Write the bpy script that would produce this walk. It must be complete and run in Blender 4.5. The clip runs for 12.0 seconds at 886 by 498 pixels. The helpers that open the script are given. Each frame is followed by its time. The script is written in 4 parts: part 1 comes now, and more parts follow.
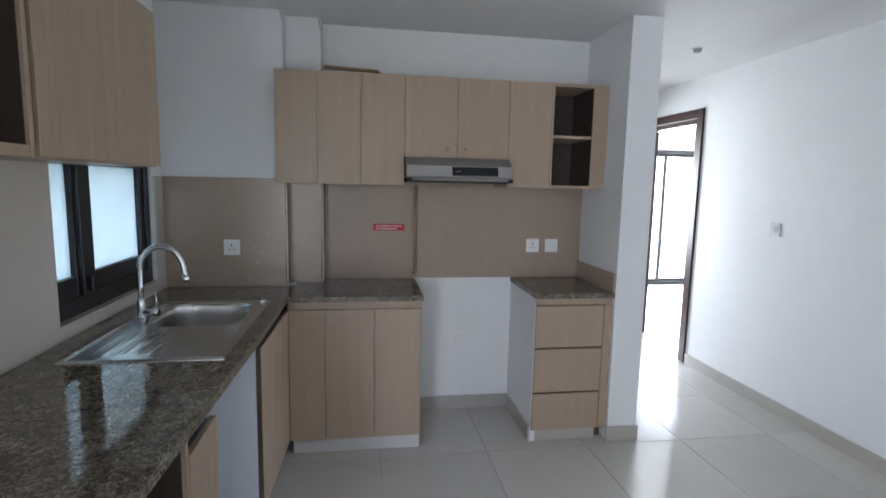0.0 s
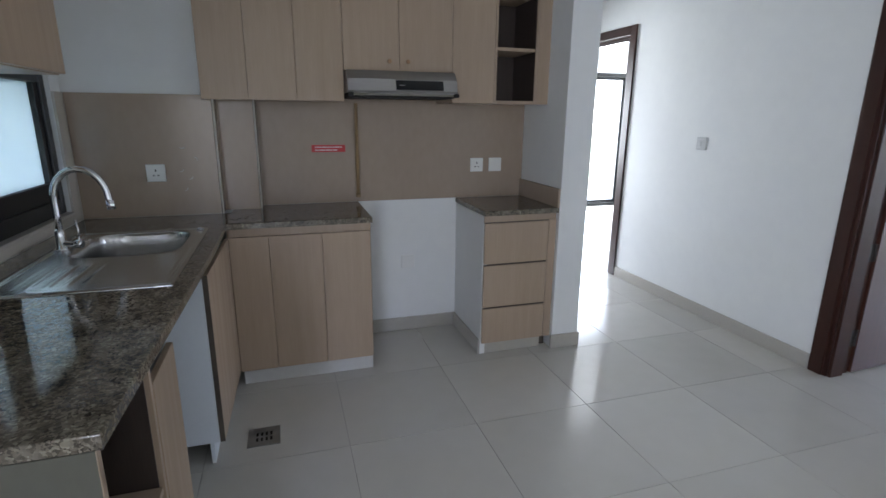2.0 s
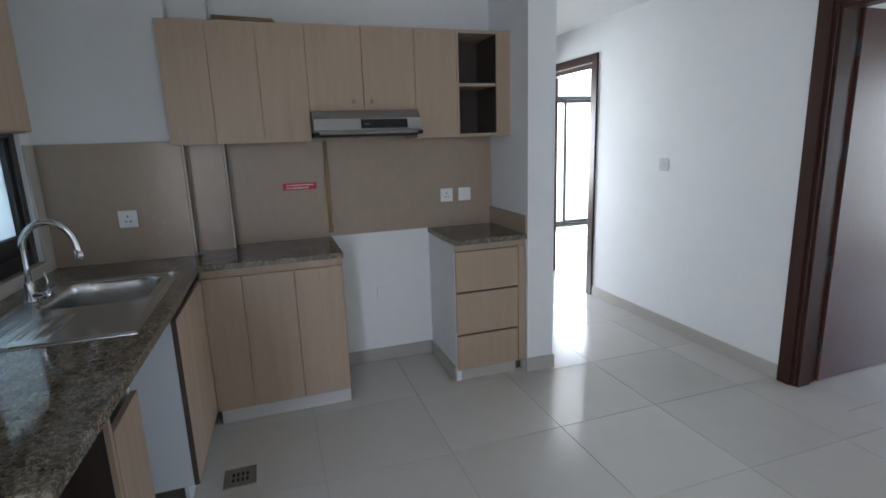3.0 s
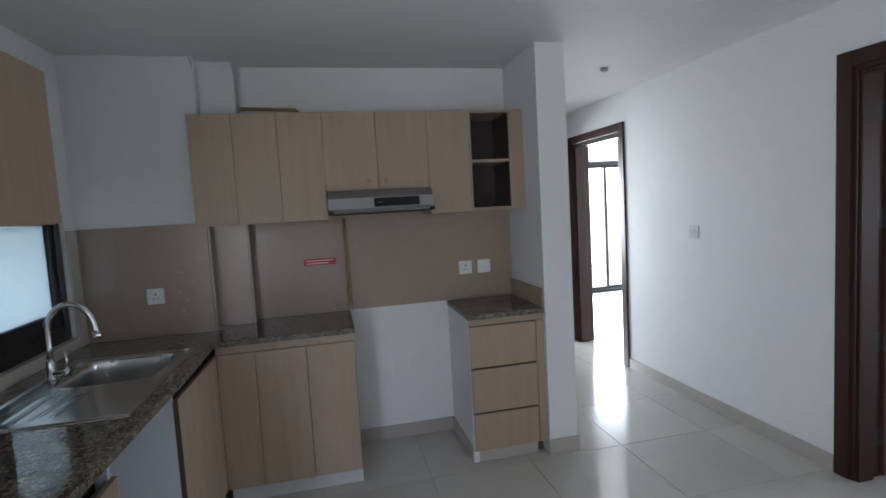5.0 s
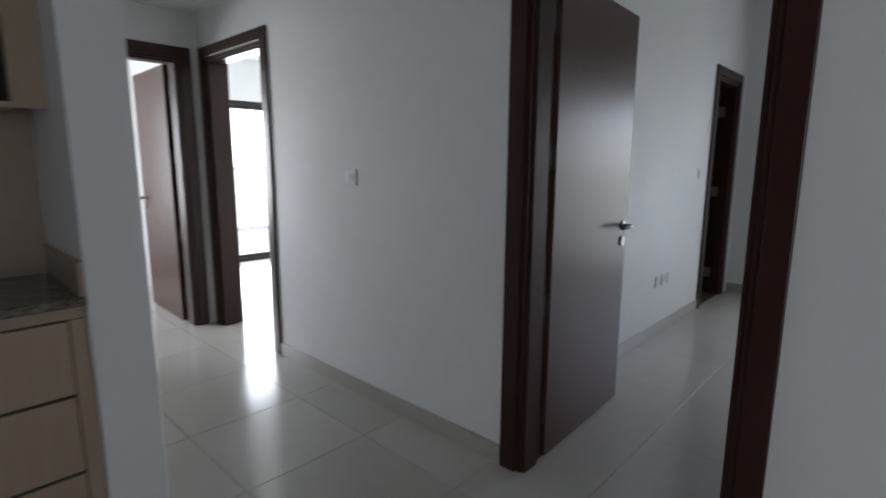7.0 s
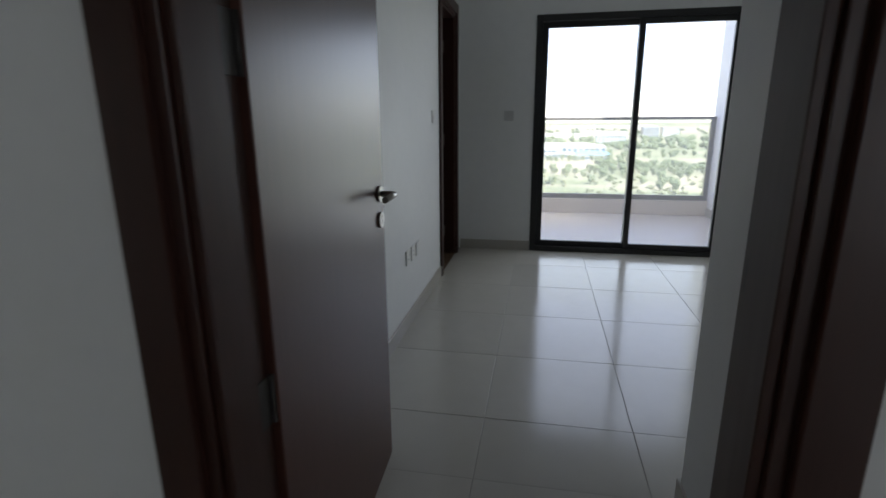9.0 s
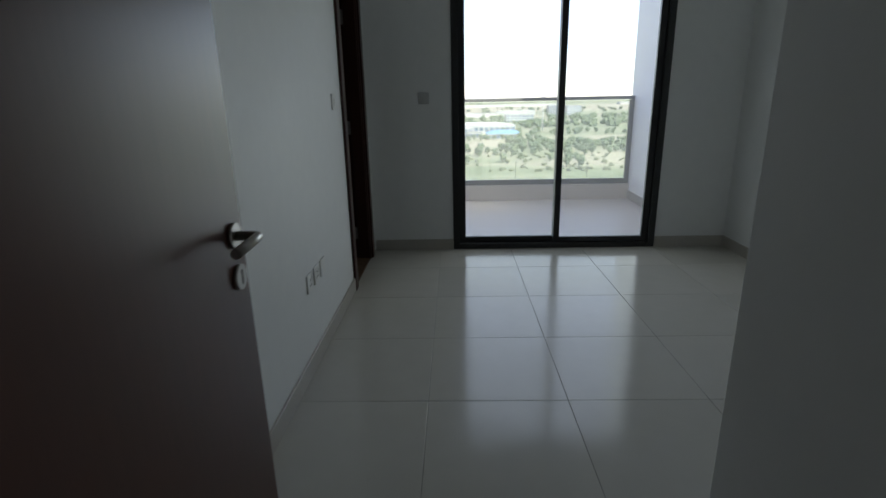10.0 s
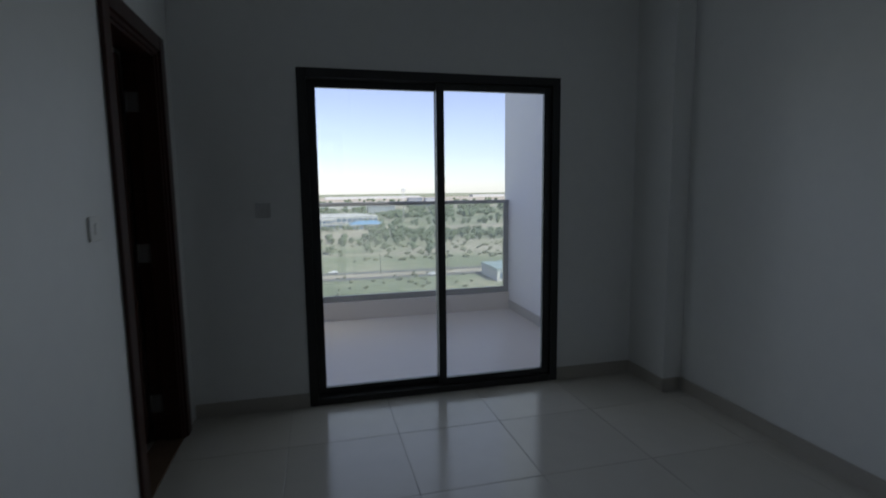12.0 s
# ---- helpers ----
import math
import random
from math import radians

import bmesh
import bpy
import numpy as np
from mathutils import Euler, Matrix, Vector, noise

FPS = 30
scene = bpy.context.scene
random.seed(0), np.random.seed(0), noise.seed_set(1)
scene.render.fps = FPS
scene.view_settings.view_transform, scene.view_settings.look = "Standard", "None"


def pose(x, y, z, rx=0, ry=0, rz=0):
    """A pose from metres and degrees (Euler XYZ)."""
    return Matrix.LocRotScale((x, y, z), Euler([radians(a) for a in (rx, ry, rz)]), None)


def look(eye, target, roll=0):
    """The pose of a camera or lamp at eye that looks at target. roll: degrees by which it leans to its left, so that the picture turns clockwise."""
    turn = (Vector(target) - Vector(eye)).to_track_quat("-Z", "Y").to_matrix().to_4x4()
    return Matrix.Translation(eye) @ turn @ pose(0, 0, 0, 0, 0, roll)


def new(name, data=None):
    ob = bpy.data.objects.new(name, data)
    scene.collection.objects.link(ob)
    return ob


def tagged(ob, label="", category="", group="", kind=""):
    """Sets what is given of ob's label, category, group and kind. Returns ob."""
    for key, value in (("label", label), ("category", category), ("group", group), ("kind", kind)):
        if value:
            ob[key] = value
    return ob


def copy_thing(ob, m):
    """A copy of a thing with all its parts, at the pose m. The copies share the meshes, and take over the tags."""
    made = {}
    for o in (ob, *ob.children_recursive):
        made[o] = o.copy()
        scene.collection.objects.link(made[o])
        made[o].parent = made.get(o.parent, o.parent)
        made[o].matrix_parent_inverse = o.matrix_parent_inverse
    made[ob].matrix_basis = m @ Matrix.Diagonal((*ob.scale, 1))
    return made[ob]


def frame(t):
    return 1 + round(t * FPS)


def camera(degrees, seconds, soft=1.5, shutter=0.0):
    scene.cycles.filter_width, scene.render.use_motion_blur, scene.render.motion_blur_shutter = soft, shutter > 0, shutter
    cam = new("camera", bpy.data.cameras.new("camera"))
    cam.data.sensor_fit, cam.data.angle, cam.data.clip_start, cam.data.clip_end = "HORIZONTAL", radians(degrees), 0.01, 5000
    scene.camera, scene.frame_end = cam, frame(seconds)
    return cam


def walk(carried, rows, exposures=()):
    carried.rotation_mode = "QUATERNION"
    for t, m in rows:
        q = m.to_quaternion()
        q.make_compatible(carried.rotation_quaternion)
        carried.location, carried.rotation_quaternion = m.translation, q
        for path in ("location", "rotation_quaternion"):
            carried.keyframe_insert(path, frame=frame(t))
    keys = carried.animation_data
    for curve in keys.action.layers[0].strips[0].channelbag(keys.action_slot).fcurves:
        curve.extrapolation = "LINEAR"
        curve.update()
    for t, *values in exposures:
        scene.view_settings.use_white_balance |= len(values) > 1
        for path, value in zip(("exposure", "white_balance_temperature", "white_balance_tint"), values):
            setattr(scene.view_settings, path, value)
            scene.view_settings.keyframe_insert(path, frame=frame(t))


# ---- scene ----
cam = camera(82.1, 12.0, soft=1.5, shutter=0.4)
PATH = [
    (0, (-0.013, -0.119, 1.502), (0.292, 1.842, 1.25), 1.2),
    (0.5, (-0.083, -0.078, 1.441), (0.244, 1.859, 1.068), 1.2),
    (1, (-0.13, -0.039, 1.401), (0.285, 1.863, 0.942), 1.5),
    (1.5, (-0.113, -0.036, 1.404), (0.399, 1.833, 0.91), 0.8),
    (2, (-0.121, -0.061, 1.419), (0.453, 1.787, 0.914), 0.5),
    (2.5, (-0.104, -0.084, 1.431), (0.534, 1.749, 0.947), -0.3),
    (3, (-0.031, -0.148, 1.473), (0.586, 1.708, 1.056), -1.9),
    (3.5, (0.071, -0.229, 1.534), (0.504, 1.693, 1.194), -2.9),
    (3.7, (0.119, -0.25, 1.545), (0.456, 1.696, 1.227), -3.6),
    (5.3, (0.208, -0.152, 1.521), (0.717, 1.776, 1.364), -2.7),
    (5.5, (0.22, 0.028, 1.479), (0.95, 1.878, 1.266), -2.2),
    (6, (0.444, 0.335, 1.39), (1.544, 1.978, 1.086), -1.4),
    (6.5, (0.77, 0.501, 1.333), (2.038, 2.011, 0.996), -1.0),
    (7, (1.045, 0.672, 1.328), (2.486, 2.018, 0.992), 0.3),
    (7.2, (1.165, 0.769, 1.309), (2.704, 2.003, 0.98), -0.0),
    (9, (2.125, 1.313, 1.232), (4.028, 1.678, 0.736), -0.4),
    (9.5, (2.412, 1.367, 1.238), (4.329, 1.524, 0.687), -0.6),
    (10, (2.72, 1.38, 1.253), (4.637, 1.429, 0.685), -1.2),
    (10.5, (2.968, 1.385, 1.256), (4.894, 1.329, 0.721), -1.1),
    (11, (3.25, 1.41, 1.262), (5.188, 1.251, 0.796), -1.2),
    (11.5, (3.517, 1.353, 1.3), (5.458, 1.057, 0.918), -2.0),
    (12, (3.725, 1.312, 1.372), (5.652, 0.833, 1.136), -0.7),
]
EXPOSURES = [
    (0.0, 3.74, 6400, 16), (2.0, 3.45, 6400, 15), (3.7, 3.38, 6400, 15), (5.5, 2.78, 6450, 16), (6.0, 2.36, 6600, 16), (7.2, 2.2, 6700, 15), (9.0, 1.68, 6850, 12),
    (9.5, 1.46, 6850, 10), (10.5, 1.0, 6700, 3), (11.2, 0.68, 6500, 2), (11.5, 0.52, 6400, 4), (12.0, 0.25, 6350, 11),
]
walk(cam, [(t, look(e, a, r)) for t, e, a, r in PATH], EXPOSURES)

# ---------- world, sun and lamps ----------
world = bpy.data.worlds.new("sky")
scene.world = world
world.use_nodes = True
wn = world.node_tree
sky = wn.nodes.new("ShaderNodeTexSky")
sky.sky_type = "NISHITA"
sky.sun_disc = False
sky.sun_elevation = radians(48)
sky.sun_rotation = radians(235.4)
sky.air_density, sky.dust_density, sky.altitude = 1.0, 0.2, 40
sky.ozone_density = 2.5
haze = wn.nodes.new("ShaderNodeHueSaturation")
haze.inputs["Hue"].default_value, haze.inputs["Saturation"].default_value = 0.515, 0.70
wn.links.new(sky.outputs[0], haze.inputs["Color"])
tone = wn.nodes.new("ShaderNodeMix")
tone.data_type, tone.blend_type = "RGBA", "MULTIPLY"
tone.inputs[0].default_value, tone.inputs[7].default_value = 1.0, (0.955, 0.955, 1.11, 1)
wn.links.new(haze.outputs[0], tone.inputs[6])
wn.links.new(tone.outputs[2], wn.nodes["Background"].inputs[0])
wn.nodes["Background"].inputs[1].default_value = 0.15

sun = new("sun", bpy.data.lights.new("sun", "SUN"))
sun.data.energy, sun.data.angle, sun.data.color = 5.0, radians(0.5), (1.0, 0.95, 0.87)
sun.matrix_world = look((-55, -38, 74), (0, 0, 0))


def window_lamp(name, eye, target, w, h, power):
    """Area lamp in a window opening, added to strengthen the sky light there."""
    ob = new(name, bpy.data.lights.new(name, "AREA"))
    ob.data.shape, ob.data.size, ob.data.size_y = "RECTANGLE", w, h
    ob.data.energy, ob.data.color = power, (0.84, 0.93, 1.0)
    ob.matrix_world = look(eye, target)
    return ob


# added light behind the walk: no window is known at this place
window_lamp("added_kitchen_light", (-1.2, -2.1, 1.25), (5, -2.1, 1.2), 2.2, 1.9, 5.9)
# this window is out of view, inferred from the lit door leaf
window_lamp("room_three_window_light", (0.9, 7.25, 1.3), (0.9, 5, 1.2), 1.0, 1.3, 16)
window_lamp("bedroom_window_light", (7.11, 0.535, 1.05), (0, 0.535, 1.0), 1.55, 1.95, 5.0)
window_lamp("bedroom_two_window_light", (4.4, 7.36, 1.05), (4.4, 0, 1.0), 1.55, 1.95, 35)

# ---------- materials ----------


def material(name, colour, rough=0.5, metal=0.0, colour2=None, scale=4.0, stretch=(1, 1, 1), fine=60.0,
             bump=0.0, bump_scale=80.0, rough_var=0.0, amount=0.5, coat=0.0, spec=0.5):
    """A surface with two scales of colour variation, uneven gloss and fine relief, in world metres."""
    m = bpy.data.materials.new(name)
    m.use_nodes = True
    nt, lk = m.node_tree.nodes, m.node_tree.links
    p = nt["Principled BSDF"]
    p.inputs["Roughness"].default_value = rough
    p.inputs["Metallic"].default_value = metal
    p.inputs["Coat Weight"].default_value = coat
    p.inputs["Specular IOR Level"].default_value = spec
    p.inputs["Coat Roughness"].default_value = 0.08
    geo = nt.new("ShaderNodeNewGeometry")
    mp = nt.new("ShaderNodeMapping")
    mp.inputs["Scale"].default_value = stretch
    lk.new(geo.outputs["Position"], mp.inputs[0])
    n1, n2 = nt.new("ShaderNodeTexNoise"), nt.new("ShaderNodeTexNoise")
    n1.inputs["Scale"].default_value, n1.inputs["Detail"].default_value = scale, 3
    n2.inputs["Scale"].default_value, n2.inputs["Detail"].default_value = fine, 4
    lk.new(mp.outputs[0], n1.inputs[0]), lk.new(mp.outputs[0], n2.inputs[0])
    add = nt.new("ShaderNodeMath")
    add.operation = "ADD"
    lk.new(n1.outputs[0], add.inputs[0]), lk.new(n2.outputs[0], add.inputs[1])
    rng = nt.new("ShaderNodeMapRange")
    rng.inputs[1].default_value, rng.inputs[2].default_value = 1 - amount, 1 + amount
    lk.new(add.outputs[0], rng.inputs[0])
    mix = nt.new("ShaderNodeMix")
    mix.data_type = "RGBA"
    c2 = colour2 or tuple(c * 0.93 for c in colour)
    mix.inputs[6].default_value, mix.inputs[7].default_value = (*colour, 1), (*c2, 1)
    lk.new(rng.outputs[0], mix.inputs[0])
    lk.new(mix.outputs[2], p.inputs["Base Color"])
    if rough_var:
        r2 = nt.new("ShaderNodeMapRange")
        r2.inputs[1].default_value, r2.inputs[2].default_value = 0.3, 0.7
        r2.inputs[3].default_value, r2.inputs[4].default_value = rough - rough_var, rough + rough_var
        lk.new(n1.outputs[0], r2.inputs[0]), lk.new(r2.outputs[0], p.inputs["Roughness"])
    if bump:
        n3 = nt.new("ShaderNodeTexNoise")
        n3.inputs["Scale"].default_value, n3.inputs["Detail"].default_value = bump_scale, 3
        lk.new(mp.outputs[0], n3.inputs[0])
        b = nt.new("ShaderNodeBump")
        b.inputs["Strength"].default_value, b.inputs["Distance"].default_value = bump, 0.002
        lk.new(n3.outputs[0], b.inputs["Height"]), lk.new(b.outputs[0], p.inputs["Normal"])
    return m


PAINT = material("white_wall_paint", (0.80, 0.81, 0.80), 0.55, colour2=(0.75, 0.76, 0.755), scale=1.2, fine=14, bump=0.12, bump_scale=140, rough_var=0.08)
CEIL = material("white_ceiling_paint", (0.80, 0.80, 0.79), 0.8, colour2=(0.76, 0.76, 0.75), scale=0.8, fine=20, bump=0.08, bump_scale=120)
SKIRT = material("beige_skirting_tile", (0.45, 0.425, 0.385), 0.3, colour2=(0.40, 0.38, 0.34), scale=3, fine=50, bump=0.03)
GROUT = material("grey_grout", (0.46, 0.445, 0.41), 0.9, colour2=(0.34, 0.33, 0.305), scale=6, fine=90)
SPLASH = material("taupe_splashback_tile", (0.385, 0.298, 0.228), 0.25, colour2=(0.33, 0.254, 0.192), scale=2.5, fine=30, stretch=(1, 1, 0.5), bump=0.02)
PALETILE = material("pale_beige_wall_tile", (0.56, 0.525, 0.47), 0.25, colour2=(0.52, 0.485, 0.43), scale=2.5, fine=30, bump=0.02)
TRIM = material("pale_tile_edge_trim", (0.62, 0.58, 0.52), 0.35, scale=5)
OAK = material("pale_oak_laminate", (0.425, 0.322, 0.236), 0.42, colour2=(0.345, 0.256, 0.182), scale=5, fine=34, stretch=(5, 5, 0.22), bump=0.05, bump_scale=60, rough_var=0.05, amount=0.5)
OAKEDGE = material("dark_cabinet_edge", (0.10, 0.08, 0.062), 0.5, colour2=(0.07, 0.055, 0.043), scale=9)
DARKLAM = material("dark_brown_cabinet_interior", (0.065, 0.046, 0.038), 0.5, colour2=(0.042, 0.030, 0.025), scale=8, fine=50, stretch=(6, 6, 0.4))
WHITELAM = material("white_melamine_panel", (0.72, 0.76, 0.80), 0.4, colour2=(0.68, 0.72, 0.76), scale=2)
WENGE = material("dark_wenge_wood", (0.045, 0.0155, 0.0105), 0.32, colour2=(0.033, 0.0115, 0.008), scale=10, fine=60, stretch=(7, 7, 0.35), bump=0.03, bump_scale=70, rough_var=0.03, spec=0.36)
VENEER = material("dark_mahogany_door_veneer", (0.085, 0.033, 0.023), 0.33, colour2=(0.060, 0.023, 0.016), scale=10, fine=60, stretch=(7, 7, 0.3), spec=0.43)
STEEL = material("brushed_stainless_steel", (0.56, 0.555, 0.54), 0.25, 1.0, colour2=(0.52, 0.515, 0.50), scale=5, fine=60, rough_var=0.025)
HOODSTEEL = material("hood_stainless_steel", (0.42, 0.41, 0.40), 0.36, 1.0, colour2=(0.40, 0.39, 0.375), scale=9, fine=80, stretch=(1, 1, 9), rough_var=0.08)
CHROME = material("chrome", (0.82, 0.83, 0.85), 0.08, 1.0, scale=8)
NICKEL = material("satin_nickel", (0.33, 0.32, 0.30), 0.30, 1.0, colour2=(0.36, 0.345, 0.32), scale=20)
HINGE = material("dull_steel_hinge", (0.075, 0.07, 0.066), 0.5, 0.6, colour2=(0.055, 0.052, 0.05), scale=20)
PALEHINGE = material("pale_satin_hinge", (0.26, 0.25, 0.24), 0.45, 0.5, colour2=(0.22, 0.21, 0.20), scale=20)
BLACKALU = material("black_powder_coated_aluminium", (0.016, 0.017, 0.018), 0.42, 0.0, colour2=(0.011, 0.012, 0.013), scale=6, bump=0.05, bump_scale=300)
GREYALU = material("grey_aluminium", (0.30, 0.30, 0.29), 0.4, 0.7, colour2=(0.24, 0.24, 0.235), scale=6)
BLACKGLOSS = material("black_glossy_plastic", (0.006, 0.006, 0.007), 0.12, scale=10)
BLACKMAT = material("black_rubber", (0.012, 0.012, 0.012), 0.7, scale=20)
PLASTIC = material("white_switch_plastic", (0.80, 0.80, 0.78), 0.3, colour2=(0.76, 0.76, 0.74), scale=9)
SWITCHGREY = material("grey_metal_switch_plate", (0.56, 0.57, 0.57), 0.35, 0.2, colour2=(0.50, 0.51, 0.51), scale=9)
GREYPL = material("grey_plastic", (0.30, 0.31, 0.31), 0.45, scale=9)
RED = material("red_sign_plastic", (0.52, 0.012, 0.02), 0.35, colour2=(0.44, 0.01, 0.016), scale=12)
SIGNWHITE = material("white_sign_print", (0.78, 0.70, 0.68), 0.5, scale=12)
KNOB = material("brushed_copper_knob", (0.42, 0.27, 0.17), 0.35, 0.8, colour2=(0.34, 0.21, 0.13), scale=30)
# the shade on the cabinet's end panel is put into this dark colour
SHADEBOARD = material("olive_board_with_shade", (0.105, 0.100, 0.075), 0.6, colour2=(0.082, 0.078, 0.058), scale=3, fine=40, stretch=(1, 1, 0.5))
PLINTH = material("pale_grey_plinth_board", (0.58, 0.57, 0.55), 0.45, colour2=(0.50, 0.49, 0.47), scale=4, fine=30)
THRESH = material("brown_marble_threshold", (0.17, 0.115, 0.08), 0.25, colour2=(0.11, 0.075, 0.052), scale=12, fine=60)
BRASS = material("brown_copper_pipe", (0.40, 0.275, 0.14), 0.5, 0.1, colour2=(0.30, 0.19, 0.10), scale=12)
SCUFF = material("dried_adhesive_smear", (0.50, 0.44, 0.36), 0.5, scale=40)
BALCTILE = material("beige_balcony_tile", (0.69, 0.62, 0.535), 0.34, colour2=(0.64, 0.575, 0.495), scale=3, fine=40, rough_var=0.02)
RENDERW = material("white_exterior_render", (0.82, 0.815, 0.80), 0.8, colour2=(0.78, 0.775, 0.76), scale=2, fine=40, bump=0.2, bump_scale=120)


def tile_material():
    m = material("polished_porcelain_tile", (0.57, 0.552, 0.505), 0.16, colour2=(0.525, 0.507, 0.46), scale=1.6, fine=9, rough_var=0.045, spec=0.42)
    nt, lk = m.node_tree.nodes, m.node_tree.links
    p = nt["Principled BSDF"]
    src = p.inputs["Base Color"].links[0].from_socket
    info = nt.new("ShaderNodeObjectInfo")
    rng = nt.new("ShaderNodeMapRange")
    rng.inputs[3].default_value, rng.inputs[4].default_value = 0.95, 1.03
    lk.new(info.outputs["Random"], rng.inputs[0])
    hsv = nt.new("ShaderNodeHueSaturation")
    lk.new(rng.outputs[0], hsv.inputs["Value"]), lk.new(src, hsv.inputs["Color"])
    lk.new(hsv.outputs[0], p.inputs["Base Color"])
    return m


TILE = tile_material()


def granite_material():
    m = bpy.data.materials.new("speckled_brown_granite")
    m.use_nodes = True
    nt, lk = m.node_tree.nodes, m.node_tree.links
    p = nt["Principled BSDF"]
    p.inputs["Roughness"].default_value = 0.06
    geo = nt.new("ShaderNodeNewGeometry")
    warp = nt.new("ShaderNodeTexNoise")
    warp.inputs["Scale"].default_value = 70
    addv = nt.new("ShaderNodeVectorMath")
    addv.operation = "MULTIPLY_ADD"
    addv.inputs[1].default_value = (0.02, 0.02, 0.02)
    lk.new(geo.outputs["Position"], warp.inputs[0])
    lk.new(warp.outputs["Color"], addv.inputs[0]), lk.new(geo.outputs["Position"], addv.inputs[2])
    v = nt.new("ShaderNodeTexVoronoi")
    v.inputs["Scale"].default_value = 165
    lk.new(addv.outputs[0], v.inputs[0])
    sep = nt.new("ShaderNodeSeparateColor")
    lk.new(v.outputs["Color"], sep.inputs[0])
    big = nt.new("ShaderNodeTexNoise")
    big.inputs["Scale"].default_value, big.inputs["Detail"].default_value = 24, 6
    lk.new(geo.outputs["Position"], big.inputs[0])
    mixf = nt.new("ShaderNodeMath")
    mixf.operation = "MULTIPLY_ADD"
    mixf.inputs[1].default_value = 0.55
    lk.new(sep.outputs[0], mixf.inputs[0])
    b2 = nt.new("ShaderNodeMath")
    b2.operation = "MULTIPLY_ADD"
    b2.inputs[1].default_value, b2.inputs[2].default_value = 0.75, -0.12
    lk.new(big.outputs[0], b2.inputs[0]), lk.new(b2.outputs[0], mixf.inputs[2])
    ramp = nt.new("ShaderNodeValToRGB")
    el = ramp.color_ramp.elements
    el[0].position, el[0].color = 0.12, (0.026, 0.020, 0.015, 1)
    el[1].position, el[1].color = 0.95, (0.34, 0.305, 0.235, 1)
    for pos, c in ((0.32, (0.058, 0.048, 0.036, 1)), (0.5, (0.112, 0.095, 0.071, 1)), (0.7, (0.185, 0.158, 0.119, 1))):
        e = el.new(pos)
        e.color = c
    lk.new(mixf.outputs[0], ramp.inputs[0]), lk.new(ramp.outputs[0], p.inputs["Base Color"])
    return m


GRANITE = granite_material()


def glass_material(name, tint, rough=0.0, dust_haze=0.0):
    """Thin pane: clear, with a Fresnel gloss and a pale translucent film, for dust and in place of outdoor haze."""
    m = bpy.data.materials.new(name)
    m.use_nodes = True
    nt, lk = m.node_tree.nodes, m.node_tree.links
    nt.remove(nt["Principled BSDF"])
    tr, gs, mx, fr = (nt.new("ShaderNode" + k) for k in ("BsdfTransparent", "BsdfGlossy", "MixShader", "Fresnel"))
    tr.inputs[0].default_value = (*tint, 1)
    gs.inputs["Roughness"].default_value = rough
    fr.inputs[0].default_value = 1.45
    lk.new(fr.outputs[0], mx.inputs[0]), lk.new(tr.outputs[0], mx.inputs[1]), lk.new(gs.outputs[0], mx.inputs[2])
    film, both = nt.new("ShaderNodeBsdfTranslucent"), nt.new("ShaderNodeMixShader")
    film.inputs[0].default_value = (0.92, 0.89, 0.84, 1)
    both.inputs[0].default_value = dust_haze
    lk.new(mx.outputs[0], both.inputs[1]), lk.new(film.outputs[0], both.inputs[2])
    lk.new(both.outputs[0], nt["Material Output"].inputs[0])
    return m


GLASS = glass_material("clear_glass", (0.93, 0.95, 0.95), dust_haze=0.02)
# the strong film puts the haze over the park into the glass
RAILGLASS = glass_material("balustrade_glass", (0.90, 0.93, 0.91), dust_haze=0.14)


def frosted_material():
    m = bpy.data.materials.new("frosted_glass")
    m.use_nodes = True
    nt, lk = m.node_tree.nodes, m.node_tree.links
    nt.remove(nt["Principled BSDF"])
    tl, gs, mx = nt.new("ShaderNodeBsdfTranslucent"), nt.new("ShaderNodeBsdfGlossy"), nt.new("ShaderNodeMixShader")
    tl.inputs[0].default_value = (0.60, 0.69, 0.665, 1)
    gs.inputs["Roughness"].default_value = 0.25
    mx.inputs[0].default_value = 0.06
    lk.new(tl.outputs[0], mx.inputs[1]), lk.new(gs.outputs[0], mx.inputs[2])
    lk.new(mx.outputs[0], nt["Material Output"].inputs[0])
    return m


FROST = frosted_material()

# ---------- mesh helpers ----------


def box(bm, x0, y0, z0, x1, y1, z1, bevel=0.0, seg=1):
    """A box between two corners, with its edges rounded by bevel."""
    r = bmesh.ops.create_cube(bm, size=1)
    vs = r["verts"]
    for v in vs:
        v.co = Vector(((x0 + x1) / 2 + v.co.x * (x1 - x0), (y0 + y1) / 2 + v.co.y * (y1 - y0), (z0 + z1) / 2 + v.co.z * (z1 - z0)))
    if bevel:
        es = list({e for v in vs for e in v.link_edges})
        bmesh.ops.bevel(bm, geom=es, offset=bevel, segments=seg, affect="EDGES", profile=0.5)
    return bm


